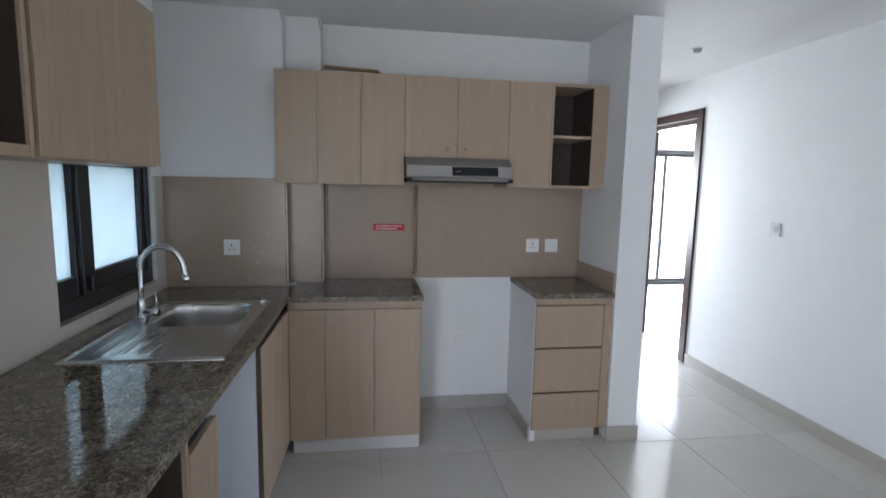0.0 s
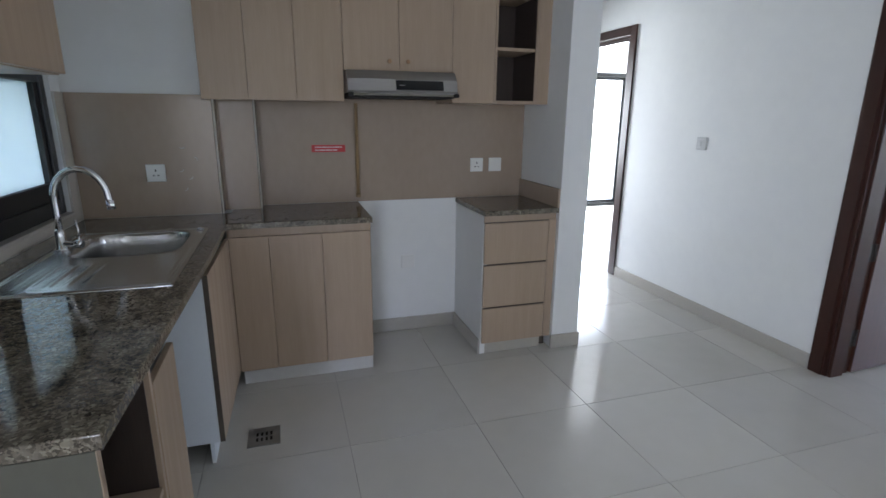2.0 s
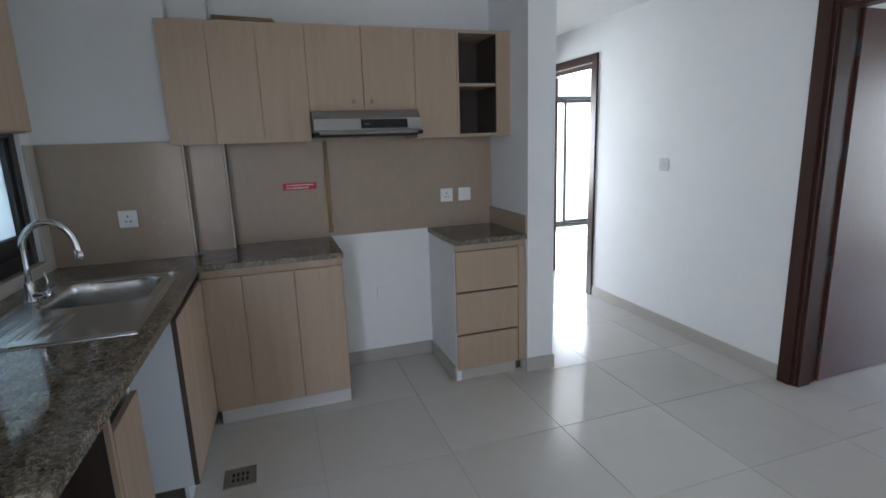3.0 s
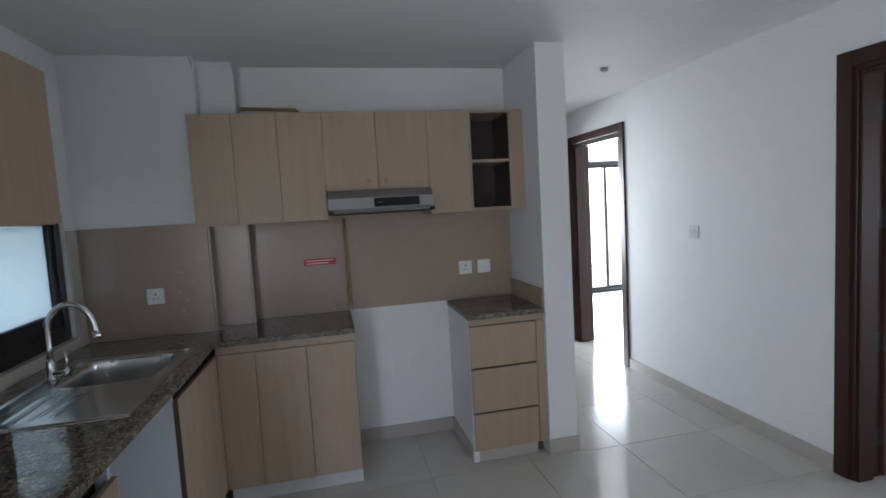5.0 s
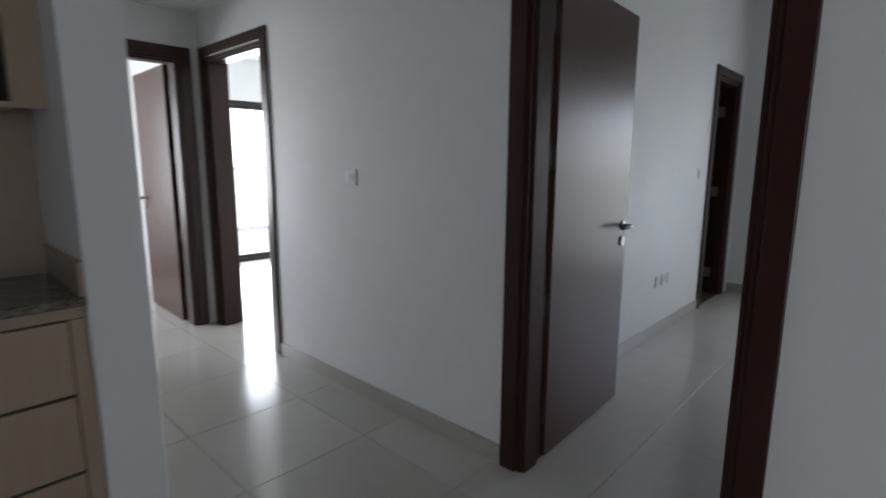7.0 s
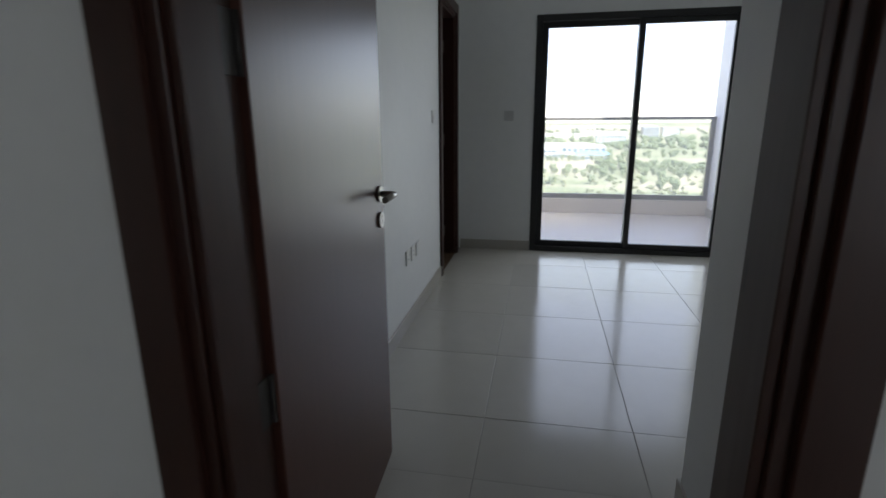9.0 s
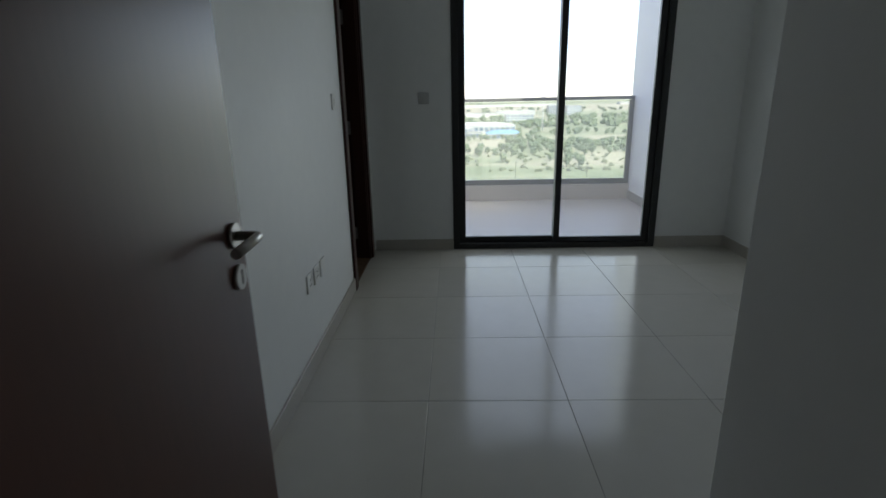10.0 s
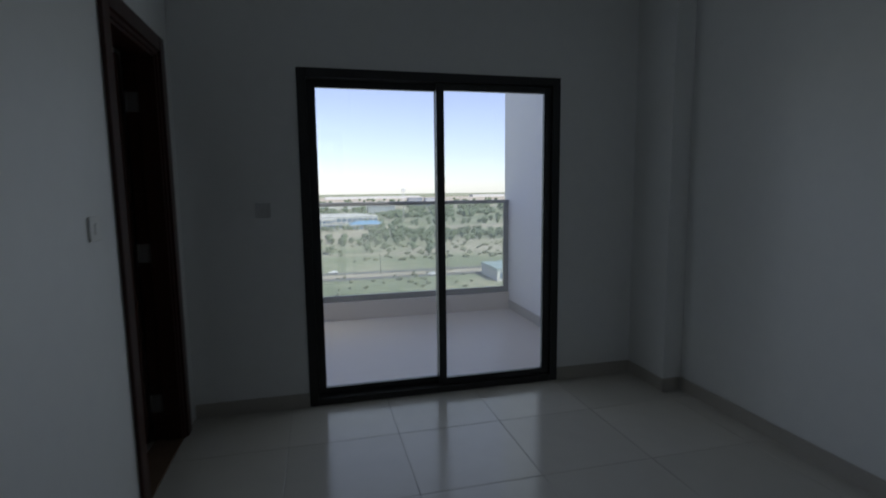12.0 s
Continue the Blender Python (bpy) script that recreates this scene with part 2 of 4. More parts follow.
def tube(bm, pts, r, n=14, cap=True):
    """A round bar along the points; r is one radius or one for each point."""
    pts = [Vector(p) for p in pts]
    rs = r if isinstance(r, (list, tuple)) else [r] * len(pts)
    rings, up = [], None
    for i, p in enumerate(pts):
        d = (pts[min(i + 1, len(pts) - 1)] - pts[max(i - 1, 0)]).normalized()
        if up is None:
            up = d.orthogonal().normalized()
        a = (up - d * up.dot(d)).normalized()
        up = a
        b = d.cross(a)
        rings.append([bm.verts.new(p + (a * math.cos(k * math.tau / n) + b * math.sin(k * math.tau / n)) * rs[i]) for k in range(n)])
    for u, w in zip(rings, rings[1:]):
        for k in range(n):
            bm.faces.new((u[k], u[(k + 1) % n], w[(k + 1) % n], w[k])).smooth = True
    if cap:
        bm.faces.new(rings[0][::-1])
        bm.faces.new(rings[-1])
    return bm


def cells(bm, us, vs, solid, to_xyz, w0, w1):
    """A slab cut into a grid of us by vs, only the solid cells filled, between the depths w0 and w1."""
    nu, nv = len(us) - 1, len(vs) - 1
    got = {}

    def vert(i, j, w):
        if (i, j, w) not in got:
            got[(i, j, w)] = bm.verts.new(to_xyz(us[i], vs[j], w))
        return got[(i, j, w)]

    def full(i, j):
        return 0 <= i < nu and 0 <= j < nv and solid(i, j)

    for i in range(nu):
        for j in range(nv):
            if not full(i, j):
                continue
            for w in (w0, w1):
                bm.faces.new([vert(a, b, w) for a, b in ((i, j), (i + 1, j), (i + 1, j + 1), (i, j + 1))])
            for di, dj, a, b in ((-1, 0, (i, j), (i, j + 1)), (1, 0, (i + 1, j), (i + 1, j + 1)), (0, -1, (i, j), (i + 1, j)), (0, 1, (i, j + 1), (i + 1, j + 1))):
                if not full(i + di, j + dj):
                    bm.faces.new([vert(*a, w0), vert(*b, w0), vert(*b, w1), vert(*a, w1)])
    bmesh.ops.recalc_face_normals(bm, faces=bm.faces)
    return bm


def mesh_of(name, bm, mat):
    me = bpy.data.meshes.new(name)
    bmesh.ops.recalc_face_normals(bm, faces=bm.faces)
    bm.to_mesh(me)
    bm.free()
    me.materials.append(mat)
    return me


def part(name, bm, mat, parent, label=""):
    """One mesh object under a thing or under a part."""
    ob = new(name, mesh_of(name, bm, mat))
    ob.parent = parent
    return tagged(ob, label)


def thing(name, bm, mat, label, category, group="", kind=""):
    return tagged(new(name, mesh_of(name, bm, mat)), label, category, group, kind)


def holder(name, label, category, group="", kind="", at=(0, 0, 0)):
    ob = new(name)
    ob.location = at
    ob.empty_display_size = 0.1
    return tagged(ob, label, category, group, kind)


def B(*a, **k):
    return box(bmesh.new(), *a, **k)


def wall(name, axis, w0, w1, u0, u1, z1, holes, label, mat=PAINT, z0=-0.05):
    """A wall of real thickness along x or y, with openings (u from, u to, z from, z to) through it."""
    us = sorted({u0, u1, *[h[0] for h in holes], *[h[1] for h in holes]})
    vs = sorted({z0, z1, *[h[2] for h in holes], *[h[3] for h in holes]})

    def solid(i, j):
        u, v = (us[i] + us[i + 1]) / 2, (vs[j] + vs[j + 1]) / 2
        return not any(h[0] < u < h[1] and h[2] < v < h[3] for h in holes)

    place = (lambda u, v, w: (u, w, v)) if axis == "x" else (lambda u, v, w: (w, u, v))
    return thing(name, cells(bmesh.new(), us, vs, solid, place, w0, w1), mat, label, "wall", kind="structure")


# ---------- plan ----------
XL, XR, XA = -1.12, 2.75, 2.91          # kitchen's window wall, corridor wall, its far face
YB, YEND = 3.12, 4.87                   # kitchen's back wall, corridor's end
CX0, CX1, CY = 1.42, 1.60, 2.575        # the stub wall beside the drawers
HK, HA = 2.43, 2.90                     # ceilings: kitchen and corridor, bedrooms
YA0, YA1, XW = -1.04, 2.075, 6.95         # bedroom with the balcony
EX, EY = 3.655, 0.825                    # corner of its entry passage
D1 = (0.985, 1.83)                      # doorway to that bedroom, along y
D2 = (3.86, 4.745)                      # doorway to the second bedroom, along y
D3 = (1.785, 2.625)                      # doorway at the corridor's end, along x
D4 = (6.04, 6.73)                       # bathroom doorway, along x
DH = 2.10                               # clear height of the door openings
WA = (-0.315, 1.395, 0.0, 2.095)         # balcony window of the bedroom
WB = (3.55, 5.25, 0.0, 2.095)           # balcony window of the second bedroom
WK = (1.875, 2.79, 0.955, 1.60)         # kitchen window
YBW = 7.2

# the second opening is unseen, added for the kitchen's extra lamp
wall("wall_kitchen_window", "y", XL - 0.2, XL, -4.2, YB + 0.2, 2.95, [WK, (-3.2, -1.0, 0.3, 2.2)], "white painted kitchen wall with a window opening")
wall("wall_kitchen_back", "x", YB, YB + 0.15, XL, CX0, 2.95, [], "white painted wall behind the kitchen cabinets")
wall("wall_stub", "y", CX0, CX1, CY, YEND, 2.95, [], "white painted wall end beside the drawer unit")
wall("wall_corridor", "y", XR, XA, -4.2, YBW, 2.95, [(D1[0], D1[1], -0.05, DH), (D2[0], D2[1], -0.05, DH)], "white painted corridor wall with two doorways")
wall("wall_corridor_end", "x", YEND, YEND + 0.18, -1.12, XR, 2.95, [(D3[0], D3[1], -0.05, DH)], "white painted end wall with a doorway")
wall("wall_living_back", "x", -4.4, -4.2, XL - 0.2, XA, 2.95, [], "white painted wall behind the walk")
wall("wall_room_three_side", "y", -1.32, -1.12, YEND, YBW, 2.95, [], "white painted side wall of the third room")
wall("wall_room_three_back", "x", YBW, YBW + 0.2, -1.32, XA, 2.95, [(0.35, 1.45, 0.6, 2.0)], "white painted outer wall of the third room")
wall("wall_bedroom_two_outer", "x", YBW, YBW + 0.2, XA, 5.62, 2.95, [WB], "white painted outer wall with a balcony window")
wall("wall_bedroom_two_side", "y", 5.42, 5.62, 2.25, YBW, 2.95, [], "white painted side wall of the second bedroom")
wall("wall_bedroom_north", "x", YA1, YA1 + 0.15, XA, XW, 2.95, [(D4[0], D4[1], -0.05, DH)], "white painted bedroom wall with a bathroom doorway")
wall("wall_bedroom_window", "y", XW, XW + 0.2, YA0 - 0.2, 4.3, 2.95, [WA], "white painted bedroom wall with a balcony window")
wall("wall_bedroom_south", "x", YA0 - 0.2, YA0, EX - 0.2, XW, 2.95, [], "white painted side wall of the bedroom")
wall("wall_entry", "x", EY - 0.2, EY, XA, EX, 2.95, [], "white painted wall of the bedroom entry")
wall("wall_entry_return", "y", EX - 0.2, EX, YA0, EY - 0.2, 2.95, [], "white painted return wall of the bedroom")
wall("wall_bathroom_side", "x", 4.1, 4.3, 5.62, XW, 2.95, [], "plain bathroom wall")
thing("wall_pier_kitchen", B(XL, 2.90, -0.05, -0.46, YB, HK), PAINT, "white painted boxed pier in the kitchen corner", "wall", kind="structure")
thing("wall_pier_step", B(-0.46, 3.0, -0.05, -0.265, YB, HK), PAINT, "white painted stepped pier beside the splashback", "wall", kind="structure")
thing("wall_pier_bedroom", B(6.56, YA0, -0.05, XW, -0.90, HA), PAINT, "white painted corner pier in the bedroom", "wall", kind="structure")
thing("wall_niche_cheek", B(0.955, CY + 0.045, 0, 0.985, YB, 0.862), PAINT, "white painted cheek wall of the appliance niche", "wall", kind="structure")

thing("ceiling_kitchen", B(XL, -4.2, HK, XR, YEND, HK + 0.08), CEIL, "smooth white painted ceiling", "ceiling", kind="structure")
thing("ceiling_bedroom", B(XA, YA0, HA, XW, YA1, HA + 0.04), CEIL, "smooth white painted bedroom ceiling", "ceiling", kind="structure")
thing("ceiling_bedroom_two", B(XA, 2.25, 2.62, 5.42, YBW, 2.70), CEIL, "smooth white painted ceiling of the second bedroom", "ceiling", kind="structure")
thing("ceiling_room_three", B(-1.12, YEND + 0.18, 2.62, XR, YBW, 2.70), CEIL, "smooth white painted ceiling of the third room", "ceiling", kind="structure")
thing("ceiling_bathroom", B(5.62, 2.25, 2.42, XW, 4.1, 2.5), CEIL, "plain white bathroom ceiling", "ceiling", kind="structure")
thing("roof_slab", B(-1.5, -4.5, 2.95, 7.12, 7.4, 3.2), RENDERW, "concrete slab of the storey above", "slab", kind="structure")

# skirting, one run for each stretch of wall
SK = 0.09


def skirting(x0, y0, x1, y1, label="beige tile skirting along the wall foot"):
    thing("baseboard", B(min(x0, x1), min(y0, y1), 0, max(x0, x1), max(y0, y1), SK, bevel=0.002), SKIRT, label, "skirting", kind="structure")


T = 0.012
skirting(XR - T, D1[1] + 0.075, XR, D2[0] - 0.075)
skirting(XR - T, -4.2, XR, D1[0] - 0.075)
skirting(CX0 - T, CY - T, CX1 + T, CY)
skirting(CX1, CY, CX1 + T, YEND)
skirting(0.31, YB - T, 0.955, YB, "beige tile skirting in the appliance niche")
skirting(0.955 - T, CY + 0.05, 0.955, YB - T, "beige tile skirting in the appliance niche")
skirting(XA + 0.03, YA1 - T, D4[0] - 0.06, YA1)
skirting(XW - T, WA[1] + 0.002, XW, YA1 - T)
skirting(XW - T, -0.90, XW, WA[0] - 0.002)
skirting(6.56, -0.90, XW - T, -0.90 + T)
skirting(6.56 - T, YA0 + T, 6.56, -0.90 + T)
skirting(EX, YA0, 6.56 - T, YA0 + T)
skirting(XA + 0.03, EY, EX + T, EY + T)
skirting(EX, YA0 + T, EX + T, EY)
skirting(XA, YBW - T, WB[0] - 0.002, YBW)
skirting(WB[1] + 0.002, YBW - T, 5.42, YBW)
skirting(-1.12, YBW - T, XR, YBW)

# splashback tile panels and their edge trims
ZS = 1.515
thing("splashback_panel", B(XL + 0.012, 2.889, 0.9, -0.46, 2.90, ZS), SPLASH, "glossy taupe tile splashback beside the sink", "splashback", "splashback panels")
thing("splashback_panel", B(-0.449, 2.989, 0.9, -0.265, 3.0, 1.50), SPLASH, "narrow glossy taupe tile splashback on the pier", "splashback", "splashback panels")
thing("splashback_panel", B(-0.254, YB - 0.011, 0.9, CX0 - 0.001, YB, 1.56), SPLASH, "glossy taupe tile splashback under the cooker hood", "splashback", "splashback panels")
thing("splashback_panel", B(-0.459, 2.9, 0.9, -0.449, 2.989, 1.50), SPLASH, "tile return on the pier corner", "splashback", "splashback panels")
thing("splashback_panel", B(-0.264, 3.0, 0.9, -0.254, YB - 0.012, 1.50), SPLASH, "tile return on the stepped pier", "splashback", "splashback panels")
thing("splashback_panel", B(XL, 0.6, 0.9, XL + 0.011, WK[0], 1.62), PALETILE, "pale beige wall tiles beside the kitchen window", "splashback", "splashback panels")
thing("splashback_panel", B(XL, WK[1], 0.9, XL + 0.011, 2.888, ZS), PALETILE, "narrow pale beige wall tile strip beside the window", "splashback", "splashback panels")
thing("splashback_panel", B(XL, WK[0], 0.9, XL + 0.011, WK[1], WK[2]), PALETILE, "pale beige wall tile strip under the window", "splashback", "splashback panels")
for x, y in ((-0.456, 2.886), (-0.262, 2.986)):
    thing("trim", B(x + 0.0, y - 0.002, 0.9, x + 0.007, y + 0.012, 1.50, bevel=0.002), TRIM, "pale plastic edge trim on the tile corner", "trim", kind="structure")
rs = random.Random(5)
for cx, cz in ((-0.62, 1.26), (-0.60, 1.10), (-0.63, 1.04), (-0.57, 1.19), (-0.64, 1.14)):
    bm = bmesh.new()
    k = rs.uniform(0, 6)
    pts = [(cx + 0.016 * math.cos(k + a * 0.35), 2.8878, cz + 0.012 * math.sin(k + a * 0.35)) for a in range(7)]
    tube(bm, pts, [0.0012, 0.002, 0.0026, 0.002, 0.003, 0.002, 0.001], 6)
    thing("adhesive_smear", bm, SCUFF, "thin pale smear of dried adhesive on tile", "smear", "smears on the splashback")

for x, y in ((-0.462, 2.8985), (-0.267, 2.9985)):
    bm = bmesh.new()
    tube(bm, [(x - 0.012, y, 2.429), (x - 0.004, y, 2.41), (x, y, 2.385), (x + 0.001, y, 2.36)], [0.0015, 0.003, 0.002, 0.0008], 6)
    thing("plaster_crack", bm, GREYPL, "short dark plaster crack where pier meets ceiling", "crack", "plaster cracks")

# ---------- doors ----------


def hinge(parent, x, y, z, axis="x", mat=None, label="dull steel butt hinge"):
    """A steel butt hinge: plate, and a knuckle."""
    bm = bmesh.new()
    if axis == "x":
        box(bm, x - 0.028, y - 0.0025, z - 0.05, x + 0.028, y + 0.0, z + 0.05, bevel=0.001)
        tube(bm, [(x + 0.032, y - 0.004, z - 0.05), (x + 0.032, y - 0.004, z + 0.05)], 0.006, 10)
    else:
        box(bm, x - 0.0025, y - 0.028, z - 0.05, x, y + 0.028, z + 0.05, bevel=0.001)
        tube(bm, [(x - 0.004, y + 0.032, z - 0.05), (x - 0.004, y + 0.032, z + 0.05)], 0.006, 10)
    part("hinge", bm, mat or HINGE, parent, label)


def frame_y(name, y0, y1, x0, x1, label):
    """Timber lining and architraves of a doorway in a wall that runs along y."""
    d = holder(name, label, "door", kind="structure")
    t, a, p = 0.03, 0.07, 0.018
    part("jamb", B(x0 - 0.004, y0, 0, x1 + 0.004, y0 + t, DH - t, bevel=0.002), WENGE, d)
    part("jamb", B(x0 - 0.004, y1 - t, 0, x1 + 0.004, y1, DH - t, bevel=0.002), WENGE, d)
    part("head", B(x0 - 0.004, y0, DH - t, x1 + 0.004, y1, DH, bevel=0.002), WENGE, d)
    for xa, xb in ((x0 - p, x0), (x1, x1 + p)):
        part("architrave", B(xa, y0 - a, 0, xb, y0 + 0.008, DH + a, bevel=0.004, seg=2), WENGE, d)
        part("architrave", B(xa, y1 - 0.008, 0, xb, y1 + a, DH + a, bevel=0.004, seg=2), WENGE, d)
        part("architrave", B(xa + 0.001, y0 + 0.009, DH - 0.008, xb - 0.001, y1 - 0.009, DH + a - 0.001, bevel=0.004, seg=2), WENGE, d)
    a0, a1, w = x0 + 0.006, x1 - 0.058, 0.018      # the lining is thick up to the rebate for the leaf
    part("stop", B(a0, y0 + t, 0, a1, y0 + t + w, DH - t, bevel=0.002), WENGE, d)
    part("stop", B(a0, y1 - t - w, 0, a1, y1 - t, DH - t, bevel=0.002), WENGE, d)
    part("stop", B(a0, y0 + t + w, DH - t - w, a1, y1 - t - w, DH - t, bevel=0.002), WENGE, d)
    return d


def frame_x(name, x0, x1, y0, y1, label):
    d = holder(name, label, "door", kind="structure")
    t, a, p = 0.03, 0.07, 0.018
    part("jamb", B(x0, y0 - 0.004, 0, x0 + t, y1 + 0.004, DH - t, bevel=0.002), WENGE, d)
    part("jamb", B(x1 - t, y0 - 0.004, 0, x1, y1 + 0.004, DH - t, bevel=0.002), WENGE, d)
    part("head", B(x0, y0 - 0.004, DH - t, x1, y1 + 0.004, DH, bevel=0.002), WENGE, d)
    for ya, yb in ((y0 - p, y0), (y1, y1 + p)):
        part("architrave", B(x0 - a, ya, 0, x0 + 0.008, yb, DH + a, bevel=0.004, seg=2), WENGE, d)
        part("architrave", B(x1 - 0.008, ya, 0, x1 + a, yb, DH + a, bevel=0.004, seg=2), WENGE, d)
        part("architrave", B(x0 + 0.009, ya + 0.001, DH - 0.008, x1 - 0.009, yb - 0.001, DH + a - 0.001, bevel=0.004, seg=2), WENGE, d)
    a0, a1, w = y0 + 0.006, y1 - 0.058, 0.018
    part("stop", B(x0 + t, a0, 0, x0 + t + w, a1, DH - t, bevel=0.002), WENGE, d)
    part("stop", B(x1 - t - w, a0, 0, x1 - t, a1, DH - t, bevel=0.002), WENGE, d)
    part("stop", B(x0 + t + w, a0, DH - t - w, x1 - t - w, a1, DH - t, bevel=0.002), WENGE, d)
    return d


def lever(parent, u, side, toward):
    """A lever handle on a round rose, and the lock's rose below, on a leaf that lies along local x."""
    y = 0.0 if side < 0 else 0.04
    bm = bmesh.new()
    tube(bm, [(u, y, 1.0), (u, y + side * 0.009, 1.0)], 0.026, 24)
    part("rose", bm, NICKEL, parent, "round satin nickel rose")
    bm = bmesh.new()
    pts = [(u, y + side * 0.009, 1.0), (u, y + side * 0.04, 1.0)]
    pts += [(u + toward * 0.014 * (1 - math.cos(k * math.pi / 8)), y + side * (0.04 + 0.014 * math.sin(k * math.pi / 8)), 1.0) for k in range(1, 5)]
    pts += [(u + toward * 0.13, y + side * 0.054, 1.0)]
    tube(bm, pts, 0.0098, 16)
    part("lever", bm, NICKEL, parent, "satin nickel lever")
    bm = bmesh.new()
    tube(bm, [(u, y, 0.915), (u, y + side * 0.009, 0.915)], 0.026, 24)
    part("lock_rose", bm, NICKEL, parent, "round satin nickel keyhole rose")
    part("keyhole", B(u - 0.004, min(y + side * 0.0095, y + side * 0.0085), 0.900, u + 0.004, max(y + side * 0.0095, y + side * 0.0085), 0.93), BLACKMAT, parent)


def leaf(parent, hx, hy, angle, width, handle_sides):
    """A flush veneered leaf, 40 mm thick, hinged at its local origin."""
    lf = part("leaf", B(0, 0, 0.008, width, 0.04, DH - 0.034, bevel=0.0025), VENEER, parent, "dark mahogany veneered flush door leaf")
    lf.matrix_local = pose(hx, hy, 0, 0, 0, angle)
    for s in handle_sides:
        lever(lf, width - 0.055, s, -1)
    return lf


door1 = frame_y("door_1", D1[0], D1[1], XR, XA, "dark wenge door standing open into the bedroom")
leaf(door1, XA + 0.008, D1[1] - 0.045, 2.7, 0.822, (-1, 1))
for z in (0.22, 0.72, 1.35, 1.88):
    hinge(door1, XA - 0.026, D1[1] - 0.0305, z)
bm = bmesh.new()
box(bm, XA - 0.041, D1[0] + 0.031, 0.90, XA - 0.025, D1[0] + 0.0325, 1.07, bevel=0.0006)
box(bm, XA - 0.0248, D1[0] + 0.031, 0.985, XA - 0.013, D1[0] + 0.0325, 1.035, bevel=0.0006)
part("strike_plate", bm, HINGE, door1, "dull steel strike plate")
part("strike_hole", B(XA - 0.0398, D1[0] + 0.0326, 1.0, XA - 0.0262, D1[0] + 0.0333, 1.048), BLACKMAT, door1)
part("strike_hole", B(XA - 0.0398, D1[0] + 0.0326, 0.912, XA - 0.0262, D1[0] + 0.0333, 0.968), BLACKMAT, door1)

frame_y("door_2", D2[0], D2[1], XR, XA, "dark wenge door frame of the second bedroom")

door3 = frame_x("door_3", D3[0], D3[1], YEND, YEND + 0.18, "dark wenge door at the corridor end, standing open")
leaf(door3, D3[1] - 0.02, YEND + 0.206, 88.5, 0.80, (1,))
for z in (0.22, 0.72, 1.35, 1.88):
    hinge(door3, D3[1] - 0.0305, YEND + 0.152, z, "y")

door4 = frame_x("door_4", D4[0], D4[1], YA1, YA1 + 0.15, "dark wenge bathroom door standing open")
leaf(door4, D4[1] - 0.02, YA1 + 0.172, 90.5, 0.64, ())
for z in (0.22, 1.05, 1.83):
    hinge(door4, D4[1] - 0.0305, YA1 + 0.121, z, "y", PALEHINGE, "pale steel butt hinge")

thing("threshold", B(D4[0] + 0.031, YA1 + 0.001, 0, D4[1] - 0.031, YA1 + 0.149, 0.012, bevel=0.003), THRESH, "brown marble threshold in the bathroom doorway", "threshold", kind="structure")

# ---------- windows ----------


def sliding_window(name, u0, u1, z1, to_xyz, label, inner):
    """A black aluminium two-panel sliding door: outer frame, two sashes, panes. w runs outwards from the room face."""
    win = holder(name, label, "window", kind="structure")

    def bar(nm, ua, ub, za, zb, wa, wb, mat=BLACKALU, bevel=0.003):
        a, b = to_xyz(ua, za, wa), to_xyz(ub, zb, wb)
        lo, hi = [min(p, q) for p, q in zip(a, b)], [max(p, q) for p, q in zip(a, b)]
        return part(nm, B(*lo, *hi, bevel=bevel), mat, win)

    f = 0.055
    bar("frame", u0, u0 + f, 0, z1, -0.012, 0.11)
    bar("frame", u1 - f, u1, 0, z1, -0.012, 0.11)
    bar("frame", u0 + f, u1 - f, z1 - f, z1, -0.012, 0.11)
    bar("frame", u0 + f, u1 - f, 0, 0.045, -0.012, 0.11)
    bar("track", u0 + f, u1 - f, 0.045, 0.052, 0.03, 0.034)
    um = inner
    s = 0.052
    for ua, ub, wa in ((u0 + f, um + s / 2, 0.012), (um - s / 2, u1 - f, 0.055)):
        wb = wa + 0.032
        bar("sash_stile", ua, ua + s, 0.046, z1 - f - 0.001, wa, wb)
        bar("sash_stile", ub - s, ub, 0.046, z1 - f - 0.001, wa, wb)
        bar("sash_rail", ua + s, ub - s, 0.046, 0.046 + 0.045, wa, wb)
        bar("sash_rail", ua + s, ub - s, z1 - f - 0.046, z1 - f - 0.001, wa, wb)
        pane = bar("pane", ua + s - 0.004, ub - s + 0.004, 0.089, z1 - f - 0.044, wa + 0.013, wa + 0.019, GLASS, 0)
        pane.visible_shadow = False
    bar("catch", um - 0.012, um + 0.012, 0.98, 1.12, 0.004, 0.012)
    return win


sliding_window("window_1", WA[0], WA[1], WA[3], lambda u, v, w: (XW + w, u, v), "black aluminium sliding balcony door, closed", 0.515)
sliding_window("window_2", WB[0], WB[1], WB[3], lambda u, v, w: (u, YBW + w, v), "black aluminium sliding balcony door of the second bedroom", 4.57)

